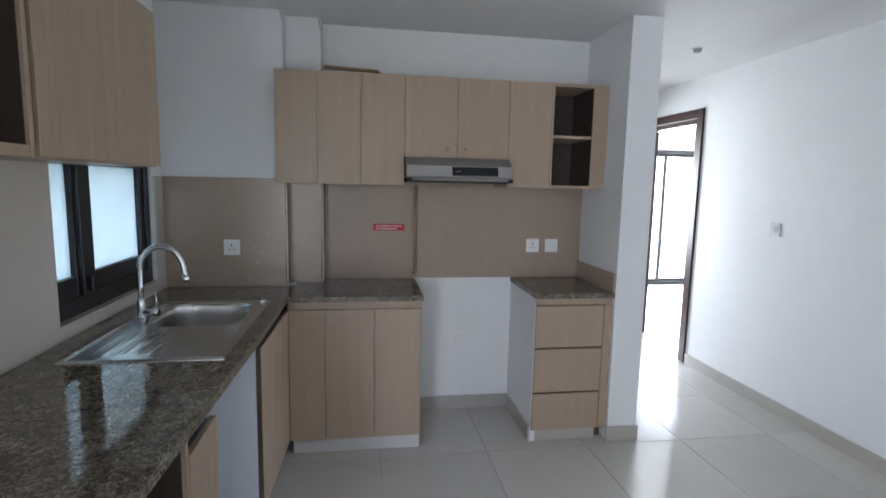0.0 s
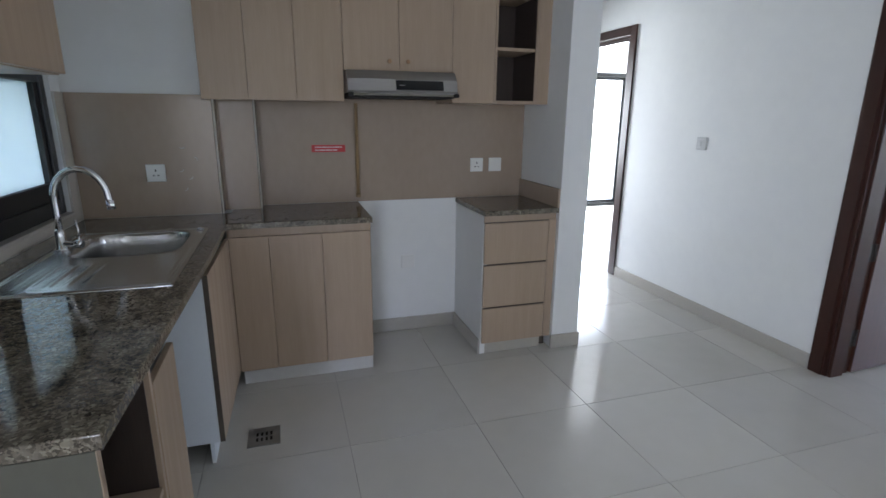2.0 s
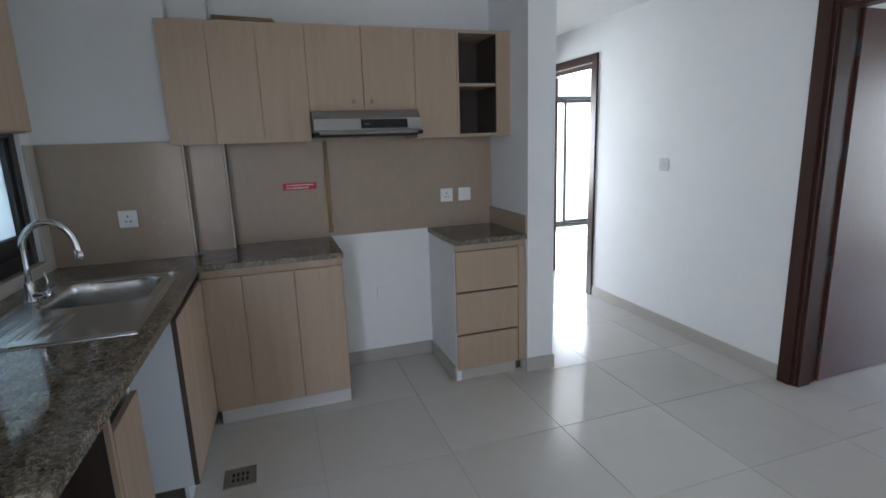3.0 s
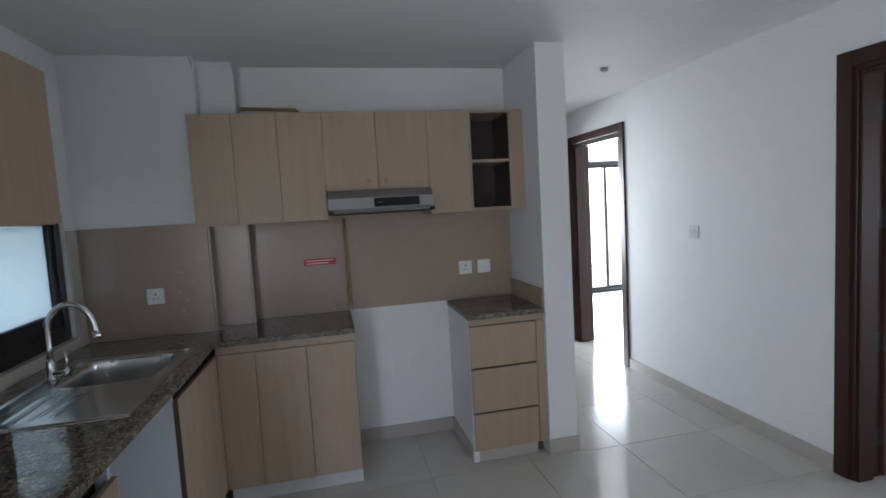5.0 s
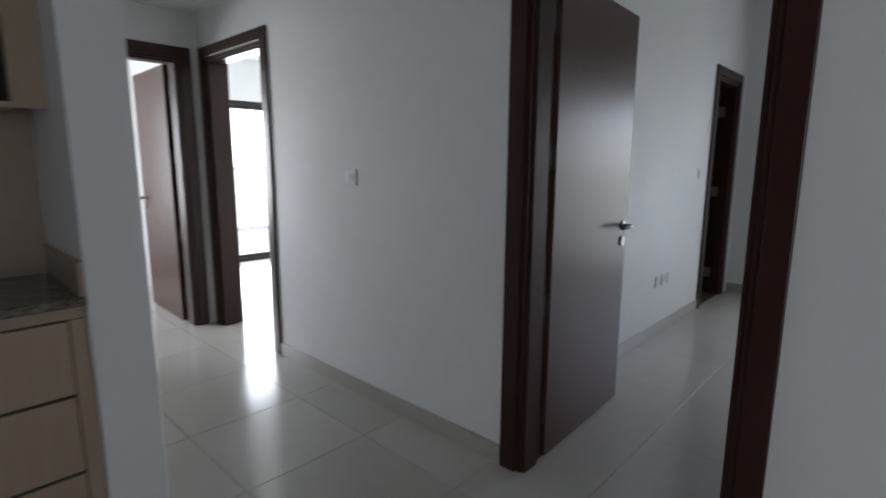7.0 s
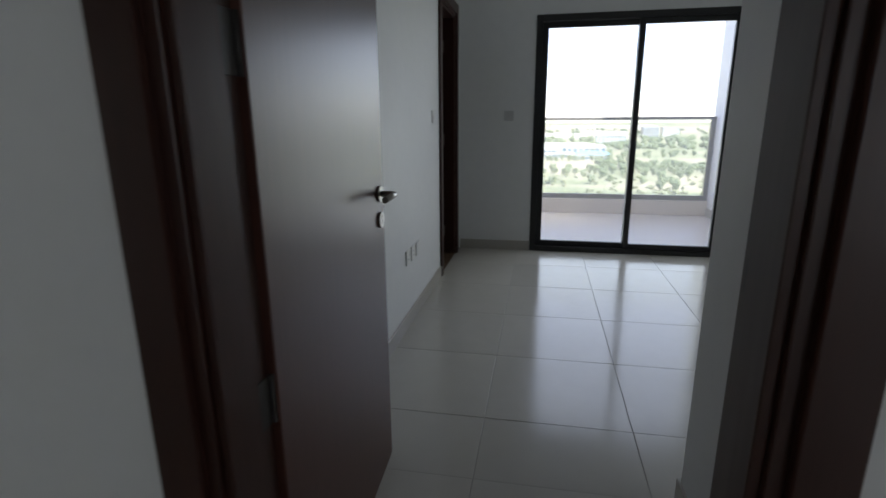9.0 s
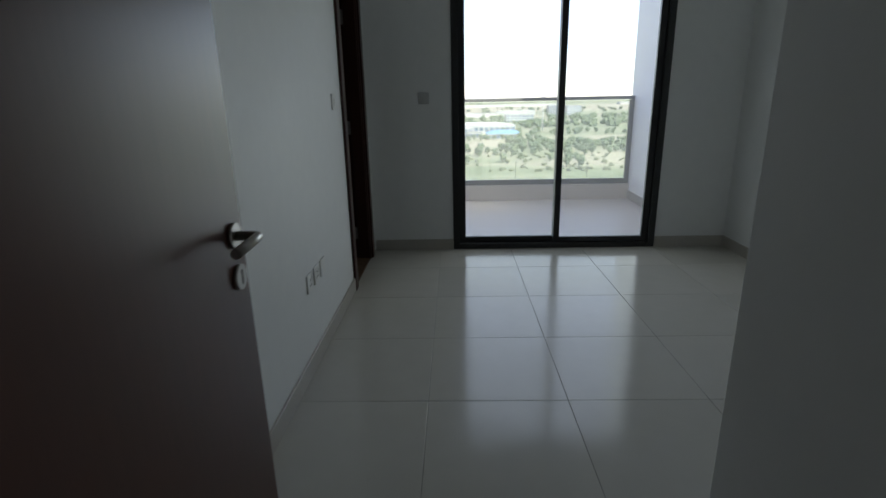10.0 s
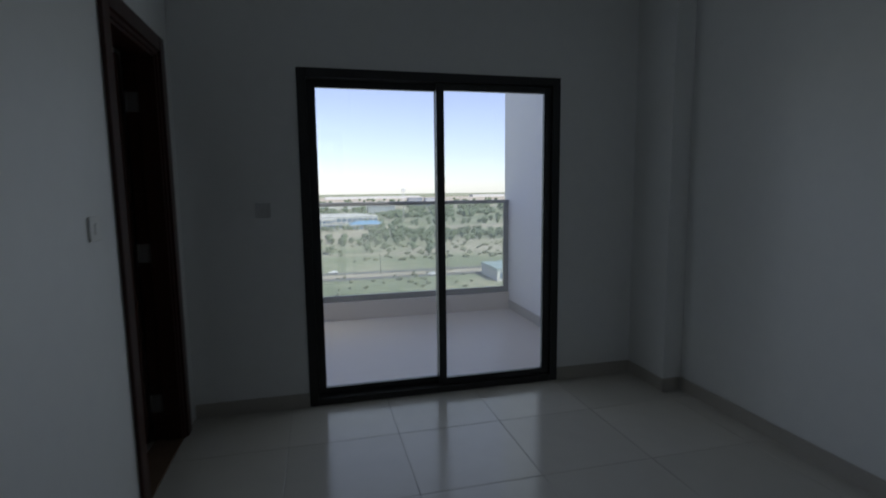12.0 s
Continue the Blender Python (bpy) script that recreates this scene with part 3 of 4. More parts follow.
# kitchen window: two frosted sashes in a black frame
kw = holder("window_3", "black aluminium kitchen window with frosted panes", "window", kind="structure")
kx0, kx1 = XL - 0.09, XL - 0.02
part("frame", B(kx0, WK[0], WK[2], kx1, WK[0] + 0.05, WK[3], bevel=0.003), BLACKALU, kw)
part("frame", B(kx0, WK[1] - 0.05, WK[2], kx1, WK[1], WK[3], bevel=0.003), BLACKALU, kw)
part("frame", B(kx0, WK[0] + 0.05, WK[2], kx1, WK[1] - 0.05, WK[2] + 0.07, bevel=0.003), BLACKALU, kw)
part("frame", B(kx0, WK[0] + 0.05, WK[3] - 0.05, kx1, WK[1] - 0.05, WK[3], bevel=0.003), BLACKALU, kw)
part("mullion", B(kx0 + 0.01, 2.10, WK[2] + 0.07, kx1 + 0.008, 2.17, WK[3] - 0.05, bevel=0.003), BLACKALU, kw)
for ya, yb in ((2.17, 2.74), (1.925, 2.10)):
    part("sash", B(kx0 + 0.012, ya, WK[2] + 0.071, kx1 - 0.012, ya + (0.06 if ya > 2 else 0.012), WK[3] - 0.051, bevel=0.002), BLACKALU, kw)
    part("sash", B(kx0 + 0.012, yb - (0.04 if ya > 2 else 0.012), WK[2] + 0.071, kx1 - 0.012, yb, WK[3] - 0.051, bevel=0.002), BLACKALU, kw)
    part("sash", B(kx0 + 0.012, ya + (0.06 if ya > 2 else 0.012), WK[2] + 0.071, kx1 - 0.012, yb - (0.04 if ya > 2 else 0.012), WK[2] + 0.15, bevel=0.002), BLACKALU, kw)
    part("pane", B(kx0 + 0.03, ya + 0.01, WK[2] + 0.148, kx0 + 0.036, yb - 0.01, WK[3] - 0.051), FROST, kw, "frosted glass pane")
part("latch", B(kx1 + 0.008, 2.12, 1.04, kx1 + 0.03, 2.15, 1.10, bevel=0.004), BLACKALU, kw, "black window latch")
thing("window_sill", B(XL - 0.03, WK[0] + 0.001, WK[2] - 0.012, XL + 0.013, WK[1] - 0.001, WK[2] + 0.001, bevel=0.002), SKIRT, "pale tile window sill", "window sill", kind="structure")

# unseen wall, added to keep the sun off the kitchen window side
thing("sun_block_wall", B(-3.2, -7.0, -40, -3.0, 7.4, 4.8), RENDERW, "pale rendered wall added out of view to block the sun", "wall", kind="structure")

# ---------- kitchen cabinets ----------
FY = 2.60       # faces of the back run
FX = -0.432    # faces of the side run
PLY = 0.018


def door_panel(parent, x0, z0, x1, z1, y=FY, name="door"):
    return part(name, B(x0 + 0.0015, y, z0, x1 - 0.0015, y + PLY, z1, bevel=0.0012), OAK, parent)


cab = holder("base_cabinet", "pale oak base cabinet with three plain doors", "cabinet", "kitchen cabinets")
part("body", B(-0.42, FY + PLY + 0.002, 0.09, 0.30, YB - 0.02, 0.862), OAK, cab)
for a, b in ((-0.412, -0.222), (-0.222, 0.041), (0.041, 0.296)):
    door_panel(cab, a, 0.09, b, 0.822)
part("fascia", B(-0.412, FY + 0.010, 0.824, 0.30, FY + PLY, 0.869, bevel=0.001), OAK, cab, "oak rail under the worktop")
part("plinth", B(-0.40, FY + 0.035, 0, 0.298, FY + 0.05, 0.088), PLINTH, cab, "pale plinth board")

drw = holder("drawer_cabinet", "pale oak cabinet with three drawers", "cabinet", "kitchen cabinets")
part("body", B(0.987, FY + PLY + 0.012, 0.075, CX0 - 0.002, YB - 0.02, 0.862), DARKLAM, drw)
for za, zb in ((0.578, 0.822), (0.308, 0.566), (0.075, 0.296)):
    df = door_panel(drw, 0.957, za, 1.368, zb, name="drawer_front")
    part("finger_pull", B(0.958, FY + 0.006, zb + 0.0005, 1.368, FY + 0.014, zb + 0.006), OAKEDGE, df)
part("filler", B(1.370, FY, 0.075, CX0 - 0.002, FY + PLY, 0.826, bevel=0.001), OAK, drw)
part("fascia", B(0.957, FY + 0.010, 0.824, CX0 - 0.002, FY + PLY + 0.01, 0.869, bevel=0.001), OAK, drw)
part("plinth", B(0.957, FY + 0.025, 0, 1.36, FY + 0.04, 0.073), SKIRT, drw, "pale tile plinth")
part("plinth_return", B(1.36, FY + 0.05, 0, CX0 - 0.014, FY + 0.06, 0.073), OAKEDGE, drw)

cor = holder("corner_cabinet", "pale oak corner base cabinet beside the floor drain", "cabinet", "kitchen cabinets")
part("side_panel", B(XL + 0.02, 1.972, 0.10, FX - 0.02, 1.984, 0.862), WHITELAM, cor, "white melamine side panel")
part("body", B(XL + 0.02, 1.985, 0.10, FX - 0.02, 2.58, 0.66), WHITELAM, cor)
ajar = B(FX - 0.018, 1.977, 0.10, FX, 2.597, 0.822, bevel=0.0012)
for v in ajar.verts:      # the door does not quite close
    v.co.x += 0.019 * (v.co.y - 1.977) / 0.62
part("door", ajar, OAK, cor)
part("edge_strip", B(FX - 0.019, 1.972, 0.10, FX + 0.0005, 1.9765, 0.822), OAKEDGE, cor)
# black strip that stands in for the shade in the gap over the door
part("rail", B(FX - 0.07, 1.985, 0.80, FX - 0.055, 2.597, 0.862), BLACKMAT, cor)
part("plinth", B(FX - 0.06, 1.98, 0, FX - 0.045, 2.597, 0.098), WHITELAM, cor)

nea = holder("shelf_cabinet", "pale oak base cabinet with a door and an open shelf end", "cabinet", "kitchen cabinets")
YN0, YN1 = 0.828, 1.43
FN = -0.460     # its face, a little back from the far end of the run
part("end_panel", B(XL + 0.02, YN0, 0.0, FN - 0.0015, YN0 + PLY, 0.862), SHADEBOARD, nea, "olive-grey end board with its shade put into the colour")
part("edge_band", B(FN - 0.001, YN0, 0.0, FN + 0.0005, YN0 + PLY, 0.862), OAK, nea, "pale oak edge band")
part("divider", B(XL + 0.02, 1.178, 0.09, FN, 1.178 + PLY, 0.862, bevel=0.001), OAK, nea)
part("far_side", B(XL + 0.02, YN1, 0.09, FN - 0.02, YN1 + PLY, 0.862), WHITELAM, nea)
part("back_panel", B(XL + 0.02, YN0 + PLY, 0.09, XL + 0.03, YN1, 0.862), DARKLAM, nea)
part("lining", B(XL + 0.031, YN0 + PLY, 0.10, FN - 0.012, YN0 + PLY + 0.003, 0.862), DARKLAM, nea)
part("lining", B(XL + 0.031, 1.174, 0.10, FN - 0.012, 1.1775, 0.862), DARKLAM, nea)
part("shelf", B(XL + 0.031, YN0 + PLY + 0.004, 0.500, FN - 0.004, 1.173, 0.518), OAK, nea)
part("floor_panel", B(XL + 0.031, YN0 + PLY + 0.004, 0.09, FN - 0.004, YN1, 0.108), OAK, nea)
part("door", B(FN - 0.018, 1.204, 0.09, FN, YN1 + PLY, 0.788, bevel=0.0012), OAK, nea)
# again a black strip in place of the shade above the door
part("rail", B(FN - 0.07, 1.198, 0.76, FN - 0.055, YN1 - 0.002, 0.862), BLACKMAT, nea)
part("plinth", B(FN - 0.06, YN0 + 0.02, 0, FN - 0.045, YN1, 0.088), WHITELAM, nea)

# worktops: one L-shaped slab with a hole for the sink bowl, one short slab
xs = [XL + 0.012, -0.928, -0.528, -0.415, 0.305]
ys = [0.818, 2.025, 2.46, 2.575, 2.888, 2.988, YB - 0.012]
SLAB = (0.870, 0.90)


def worktop_solid(i, j):
    x, y = (xs[i] + xs[i + 1]) / 2, (ys[j] + ys[j + 1]) / 2
    if x > -0.415 and y < 2.575:
        return False
    if y > 2.888 and x < -0.415:
        return False
    return not (-0.928 < x < -0.528 and 2.025 < y < 2.46)


bm = cells(bmesh.new(), xs, ys, worktop_solid, lambda u, v, w: (u, v, w), *SLAB)
top = [e for e in bm.edges if all(v.co.z > 0.89 for v in e.verts) and len(e.link_faces) == 2 and abs(e.link_faces[0].normal.dot(e.link_faces[1].normal)) < 0.5]
for v in bm.verts:      # the run is not quite square to the wall
    if abs(v.co.x + 0.415) < 1e-4 and v.co.y < 1:
        v.co.x = -0.445
bmesh.ops.bevel(bm, geom=top, offset=0.003, segments=2, affect="EDGES", profile=0.5)
thing("worktop", bm, GRANITE, "polished speckled brown granite worktop, L-shaped", "worktop", "granite worktops")
thing("worktop", B(0.945, CY, 0.870, CX0 - 0.001, YB - 0.012, 0.90, bevel=0.004, seg=2), GRANITE, "short speckled brown granite worktop over the drawers", "worktop", "granite worktops")
thing("stone_upstand", B(CX0 - 0.016, CY + 0.002, 0.9, CX0 - 0.0005, YB - 0.012, 1.012, bevel=0.002), SPLASH, "taupe stone upstand along the wall end", "upstand")

# sink: a pressed steel sheet with bowl, rim and drainer ribs
SX0, SX1, SY0, SY1 = -1.0, -0.478, 1.625, 2.495


def sink_height(x, y):
    edge = min(x - SX0, SX1 - x, y - SY0, SY1 - y)
    z = 0.9025 + 0.006 * max(0.0, 1 - abs(edge - 0.012) / 0.012)
    if edge > 0.03:
        z = 0.9035
    bx, by = (x + 0.728) / 0.192, (y - 2.243) / 0.205
    d = (abs(bx) ** 4.5 + abs(by) ** 4.5) ** (1 / 4.5)
    if d < 1.0:
        s = min(1.0, (1.0 - d) / 0.11)
        z -= 0.175 * (s * s * (3 - 2 * s))
    elif d < 1.1:
        z += 0.002 * (1 - (d - 1.0) / 0.1)
    elif y < 1.97 and edge > 0.055 and -0.95 < x < -0.70:
        k = (x + 0.95) / 0.25 * 5
        z += 0.0022 * max(0.0, math.sin(k * math.tau / 1.0)) * min(1, (1.97 - y) / 0.05) * min(1, (edge - 0.055) / 0.03)
    return z


def sink_mesh():
    bm = bmesh.new()
    nx, ny = 110, 170
    vs = [[bm.verts.new((SX0 + (SX1 - SX0) * i / nx, SY0 + (SY1 - SY0) * j / ny, 0)) for j in range(ny + 1)] for i in range(nx + 1)]
    for row in vs:
        for v in row:
            v.co.z = sink_height(v.co.x, v.co.y)
    for i in range(nx):
        for j in range(ny):
            bm.faces.new((vs[i][j], vs[i + 1][j], vs[i + 1][j + 1], vs[i][j + 1])).smooth = True
    ex = bmesh.ops.extrude_edge_only(bm, edges=[e for e in bm.edges if len(e.link_faces) == 1])
    for v in ex["geom"]:
        if isinstance(v, bmesh.types.BMVert):
            v.co.z = 0.9003
    return bm


sink = holder("kitchen_sink", "stainless steel inset sink with a ribbed drainer", "sink")
basin = part("basin", sink_mesh(), STEEL, sink)
bm = bmesh.new()
tube(bm, [(-0.728, 2.243, 0.7288), (-0.728, 2.243, 0.7325)], [0.04, 0.036], 28)
part("waste", bm, CHROME, basin, "chrome waste fitting")
bm = bmesh.new()
tube(bm, [(-0.51, 2.462, 0.9035), (-0.51, 2.462, 0.909), (-0.51, 2.462, 0.914), (-0.51, 2.462, 0.916)], [0.017, 0.0165, 0.011, 0.004], 24)
part("tap_hole_cap", bm, CHROME, sink, "small chrome tap hole cap")

tap = holder("mixer_tap", "chrome swan-neck mixer tap on the sink", "tap", at=(0, 0, 0))
tx, ty = -0.965, 2.20
bm = bmesh.new()
tube(bm, [(tx, ty, 0.903), (tx, ty, 0.912), (tx, ty, 0.915), (tx, ty, 0.975), (tx, ty, 0.985)], [0.027, 0.026, 0.0195, 0.0175, 0.0135], 22)
part("body", bm, CHROME, tap)
bm = bmesh.new()
pts = [(tx, ty, 0.98), (tx, ty, 1.04), (tx, ty, 1.10)]
R = 0.094
pts += [(tx + R - R * math.cos(a * math.pi / 12), ty - 0.02 * a / 12, 1.10 + 0.115 * math.sin(a * math.pi / 12)) for a in range(1, 13)]
pts += [(tx + 2 * R + 0.004, ty - 0.02, 1.085)]
tube(bm, pts, 0.0125, 18)
spout = part("spout", bm, CHROME, tap)
bm = bmesh.new()
tube(bm, [(tx + 2 * R + 0.004, ty - 0.02, 1.092), (tx + 2 * R + 0.004, ty - 0.02, 1.06)], [0.0155, 0.0155], 18)
part("aerator", bm, CHROME, spout)
bm = bmesh.new()
tube(bm, [(tx + 0.012, ty - 0.004, 0.928), (tx + 0.05, ty - 0.012, 0.928), (tx + 0.052, ty - 0.0125, 0.928), (tx + 0.074, ty - 0.017, 0.928), (tx + 0.077, ty - 0.0175, 0.928)], [0.014, 0.014, 0.0175, 0.0175, 0.014], 20)
part("cartridge", bm, CHROME, tap)
bm = bmesh.new()
tube(bm, [(tx + 0.064, ty - 0.015, 0.942), (tx + 0.067, ty - 0.014, 0.98), (tx + 0.061, ty - 0.012, 1.02)], [0.0045, 0.0038, 0.003], 12)
part("lever", bm, CHROME, tap)

# upper cabinets on the back wall
UY, UZ0, UZ1 = 2.80, 1.492, 2.10


def wall_unit(x0, x1, doors, z0=UZ0, label="pale oak wall cabinet with plain doors", knobs=()):
    c = holder("wall_cabinet", label, "cabinet", "wall cabinets")
    part("body", B(x0 + 0.0005, UY + PLY + 0.002, z0, x1 - 0.0005, YB - 0.012 if x0 > -0.27 else 2.888, UZ1), OAK, c)
    made = []
    for a, b in doors:
        made.append(part("door", B(a + 0.001, UY, z0, b - 0.001, UY + PLY, UZ1, bevel=0.0012), OAK, c))
    for kx in knobs:
        bm = bmesh.new()
        tube(bm, [(kx, UY, z0 + 0.05), (kx, UY - 0.012, z0 + 0.05), (kx, UY - 0.014, z0 + 0.05), (kx, UY - 0.022, z0 + 0.05), (kx, UY - 0.024, z0 + 0.05)], [0.005, 0.005, 0.011, 0.011, 0.008], 16)
        part("knob", bm, KNOB, made[0 if kx < (x0 + x1) / 2 else -1], "small round copper knob")
    return c


wall_unit(-0.495, -0.272, [(-0.495, -0.272)], label="narrow pale oak wall cabinet on the pier")
wall_unit(-0.272, 0.210, [(-0.272, -0.035), (-0.035, 0.210)], label="pale oak wall cabinet with two plain doors")
wall_unit(0.210, 0.813, [(0.210, 0.511), (0.511, 0.813)], 1.652, "short pale oak wall cabinet above the cooker hood", (0.455, 0.556))
wall_unit(0.813, 1.068, [(0.813, 1.068)], label="narrow pale oak wall cabinet with a plain door")

shf = holder("open_shelf_unit", "pale oak open wall shelf with a dark inside", "shelf", "wall cabinets")
part("side", B(1.069, UY, UZ0, 1.084, YB - 0.012, UZ1, bevel=0.001), OAK, shf)
part("side", B(1.325, UY, UZ0, 1.340, YB - 0.012, UZ1, bevel=0.001), OAK, shf)
part("filler", B(1.341, UY, UZ0, CX0 - 0.001, UY + PLY, UZ1, bevel=0.001), OAK, shf)
part("top", B(1.084, UY + 0.001, UZ1 - 0.018, 1.325, YB - 0.012, UZ1), OAK, shf)
part("bottom", B(1.084, UY + 0.001, UZ0, 1.325, YB - 0.012, UZ0 + 0.018), OAK, shf)
part("shelf", B(1.087, UY + 0.006, 1.785, 1.322, YB - 0.02, 1.803, bevel=0.001), OAK, shf)
part("back", B(1.084, YB - 0.02, UZ0 + 0.018, 1.325, YB - 0.0125, UZ1 - 0.018), DARKLAM, shf)
for za, zb in ((UZ0 + 0.0185, 1.7845), (1.8035, UZ1 - 0.0185)):
    part("lining", B(1.0845, UY + 0.006, za, 1.0868, YB - 0.0205, zb), DARKLAM, shf)
    part("lining", B(1.3222, UY + 0.006, za, 1.3245, YB - 0.0205, zb), DARKLAM, shf)

# slim cooker hood
hood = holder("cooker_hood", "slim stainless steel cooker hood with a dark display", "cooker hood")


def profile(bm, pts, x0, x1):
    """A closed outline in the y-z plane drawn out along x."""
    a = [bm.verts.new((x0, y, z)) for y, z in pts]
    b = [bm.verts.new((x1, y, z)) for y, z in pts]
    bm.faces.new(a), bm.faces.new(b[::-1])
    for i in range(len(pts)):
        j = (i + 1) % len(pts)
        bm.faces.new((a[i], b[i], b[j], a[j]))
    return bm


shell = part("shell", profile(bmesh.new(), [(3.05, 1.65), (2.745, 1.65), (2.70, 1.605), (2.685, 1.545), (2.70, 1.538), (3.05, 1.538)], 0.216, 0.808), HOODSTEEL, hood)
part("visor", profile(bmesh.new(), [(2.70, 1.537), (2.668, 1.541), (2.660, 1.531), (2.668, 1.521), (2.72, 1.521), (2.72, 1.537)], 0.218, 0.806), STEEL, hood, "bright steel visor strip")
part("underside", B(0.226, 2.722, 1.512, 0.80, 3.04, 1.5375), BLACKMAT, hood, "dark filter panel")
part("display", profile(bmesh.new(), [(2.6975, 1.600), (2.6840, 1.552), (2.6815, 1.552), (2.6950, 1.600)], 0.468, 0.728), BLACKGLOSS, shell, "black glossy control display")
part("logo", profile(bmesh.new(), [(2.6870, 1.577), (2.6862, 1.573), (2.6858, 1.573), (2.6866, 1.577)], 0.485, 0.515), GREYALU, hood, "small pale mark")
for hx in (0.228, 0.796):
    part("end_cap", B(hx - 0.016, 2.656, 1.515, hx + 0.014, 2.715, 1.536, bevel=0.006, seg=2), BLACKMAT, hood)

# cabinet on the window wall
lc = holder("wall_cabinet", "pale oak wall cabinet above the sink with an open shelf end", "cabinet", "wall cabinets")
LX, LZ0, LZ1, LY = -0.84, 1.548, 2.15, 2.15
part("body", B(XL + 0.012, 1.34, LZ0, LX - PLY - 0.002, LY, LZ1), OAK, lc)
part("door", B(LX - PLY, 1.36, LZ0 + 0.004, LX, LY, LZ1, bevel=0.0012), OAK, lc)
part("divider", B(XL + 0.012, 1.338 - PLY, LZ0, LX, 1.338, LZ1, bevel=0.001), OAK, lc)
part("bottom", B(XL + 0.012, 0.93, LZ0, LX - 0.001, 1.319, LZ0 + 0.03, bevel=0.001), OAK, lc)
part("top", B(XL + 0.012, 0.93, LZ1 - 0.02, LX - 0.001, 1.319, LZ1), OAK, lc)
part("side", B(XL + 0.012, 0.911, LZ0, LX, 0.929, LZ1, bevel=0.001), OAK, lc)
part("back", B(XL + 0.012, 0.93, LZ0 + 0.031, XL + 0.02, 1.319, LZ1 - 0.021), DARKLAM, lc)
part("lining", B(XL + 0.0205, 1.3165, LZ0 + 0.031, LX - 0.01, 1.3195, LZ1 - 0.021), DARKLAM, lc)
part("lining", B(XL + 0.0205, 0.9295, LZ0 + 0.031, LX - 0.01, 0.9325, LZ1 - 0.021), DARKLAM, lc)

# pipes
bm = bmesh.new()
tube(bm, [(0.306, 3.085, 0.935), (0.306, 3.085, 1.49)], 0.0105, 14)
pipe = thing("gas_pipe", bm, BRASS, "brown copper gas pipe down the splashback", "pipe")
bm = bmesh.new()
tube(bm, [(0.306, 3.085, 0.93), (0.306, 3.085, 0.955)], 0.015, 12)
tube(bm, [(0.306, 3.085, 0.942), (0.306, 3.06, 0.942)], 0.006, 10)
part("valve", bm, BRASS, pipe, "small brass stop valve")
bm = bmesh.new()
tube(bm, [(-0.25, 3.08, 2.178), (0.0, 3.08, 2.170), (0.062, 3.08, 2.168), (0.076, 3.08, 2.158), (0.078, 3.08, 2.101)], 0.0105, 12)
thing("gas_pipe", bm, BRASS, "brown copper gas pipe lying on the wall cabinets", "pipe")

# sockets and switches


def plate(name, label, category, centre, normal, w=0.088, h=0.088, rockers=0, socket=False, group="sockets and switches", mat=PLASTIC):
    """A moulded plate on a wall; local x along the wall, local -y out of it."""
    rz = {"-y": 0, "-x": -90, "+x": 90, "+y": 180}[normal]
    ob = holder(name, label, category, group)
    ob.matrix_world = pose(*centre, 0, 0, rz)
    cv = part("cover", B(-w / 2, -0.009, -h / 2, w / 2, 0, h / 2, bevel=0.003, seg=2), mat, ob)
    for i in range(rockers):
        u = (i - (rockers - 1) / 2) * 0.026
        part("rocker", B(u - 0.011, -0.0125, -0.02, u + 0.011, -0.0085, 0.02, bevel=0.0015), mat, cv)
    if socket:
        for u, v, a, b in ((0, 0.013, 0.0028, 0.006), (-0.011, -0.012, 0.0045, 0.0028), (0.011, -0.012, 0.0045, 0.0028)):
            part("slot", B(u - a, -0.0095, v - b, u + a, -0.0088, v + b), BLACKMAT, cv)
        part("rocker", B(0.020, -0.0115, 0.008, 0.031, -0.0088, 0.030, bevel=0.001), PLASTIC, cv)
    return ob


plate("socket", "white wall socket on the taupe tiles beside the sink", "socket", (-0.754, 2.889, 1.124), "-y", socket=True)
plate("socket", "white wall socket above the drawer worktop", "socket", (1.088, YB - 0.011, 1.112), "-y", socket=True)
plate("socket", "white wall switch above the drawer worktop", "socket", (1.218, YB - 0.011, 1.112), "-y", rockers=1)
plate("socket", "white blank plate in the appliance niche", "socket", (0.622, YB, 0.485), "-y", socket=False)
plate("light_switch", "grey double switch plate on the corridor wall", "switch", (XR, 2.945, 1.245), "-x", rockers=2, mat=SWITCHGREY)
plate("light_switch", "white switch plate beside the bathroom door", "switch", (5.755, YA1, 1.245), "-y", rockers=1)
plate("light_switch", "pale grey switch plate beside the balcony door", "switch", (XW, 1.618, 1.255), "-x", rockers=1, mat=SWITCHGREY)
plate("light_switch", "white switch plate in the bedroom entry", "switch", (3.21, EY, 1.20), "+y", rockers=1)
# plain dark grey upright plate beside the switch, purpose unknown
plate("thermostat", "dark grey upright plate in the bedroom entry", "thermostat", (3.08, EY, 1.20), "+y", w=0.06, h=0.12, mat=GREYPL)
for sx, n in ((4.968, True), (5.090, True), (5.210, False)):
    plate("socket", "white socket plate low on the bedroom wall", "socket", (sx, YA1, 0.43), "-y", socket=n)

# red warning sign with two lines of unreadable print
sign = thing("warning_sign", B(0.04, YB - 0.0135, 1.205, 0.238, YB - 0.011, 1.247, bevel=0.0006), RED, "red plastic warning sign with white lettering", "sign")
rs = random.Random(3)
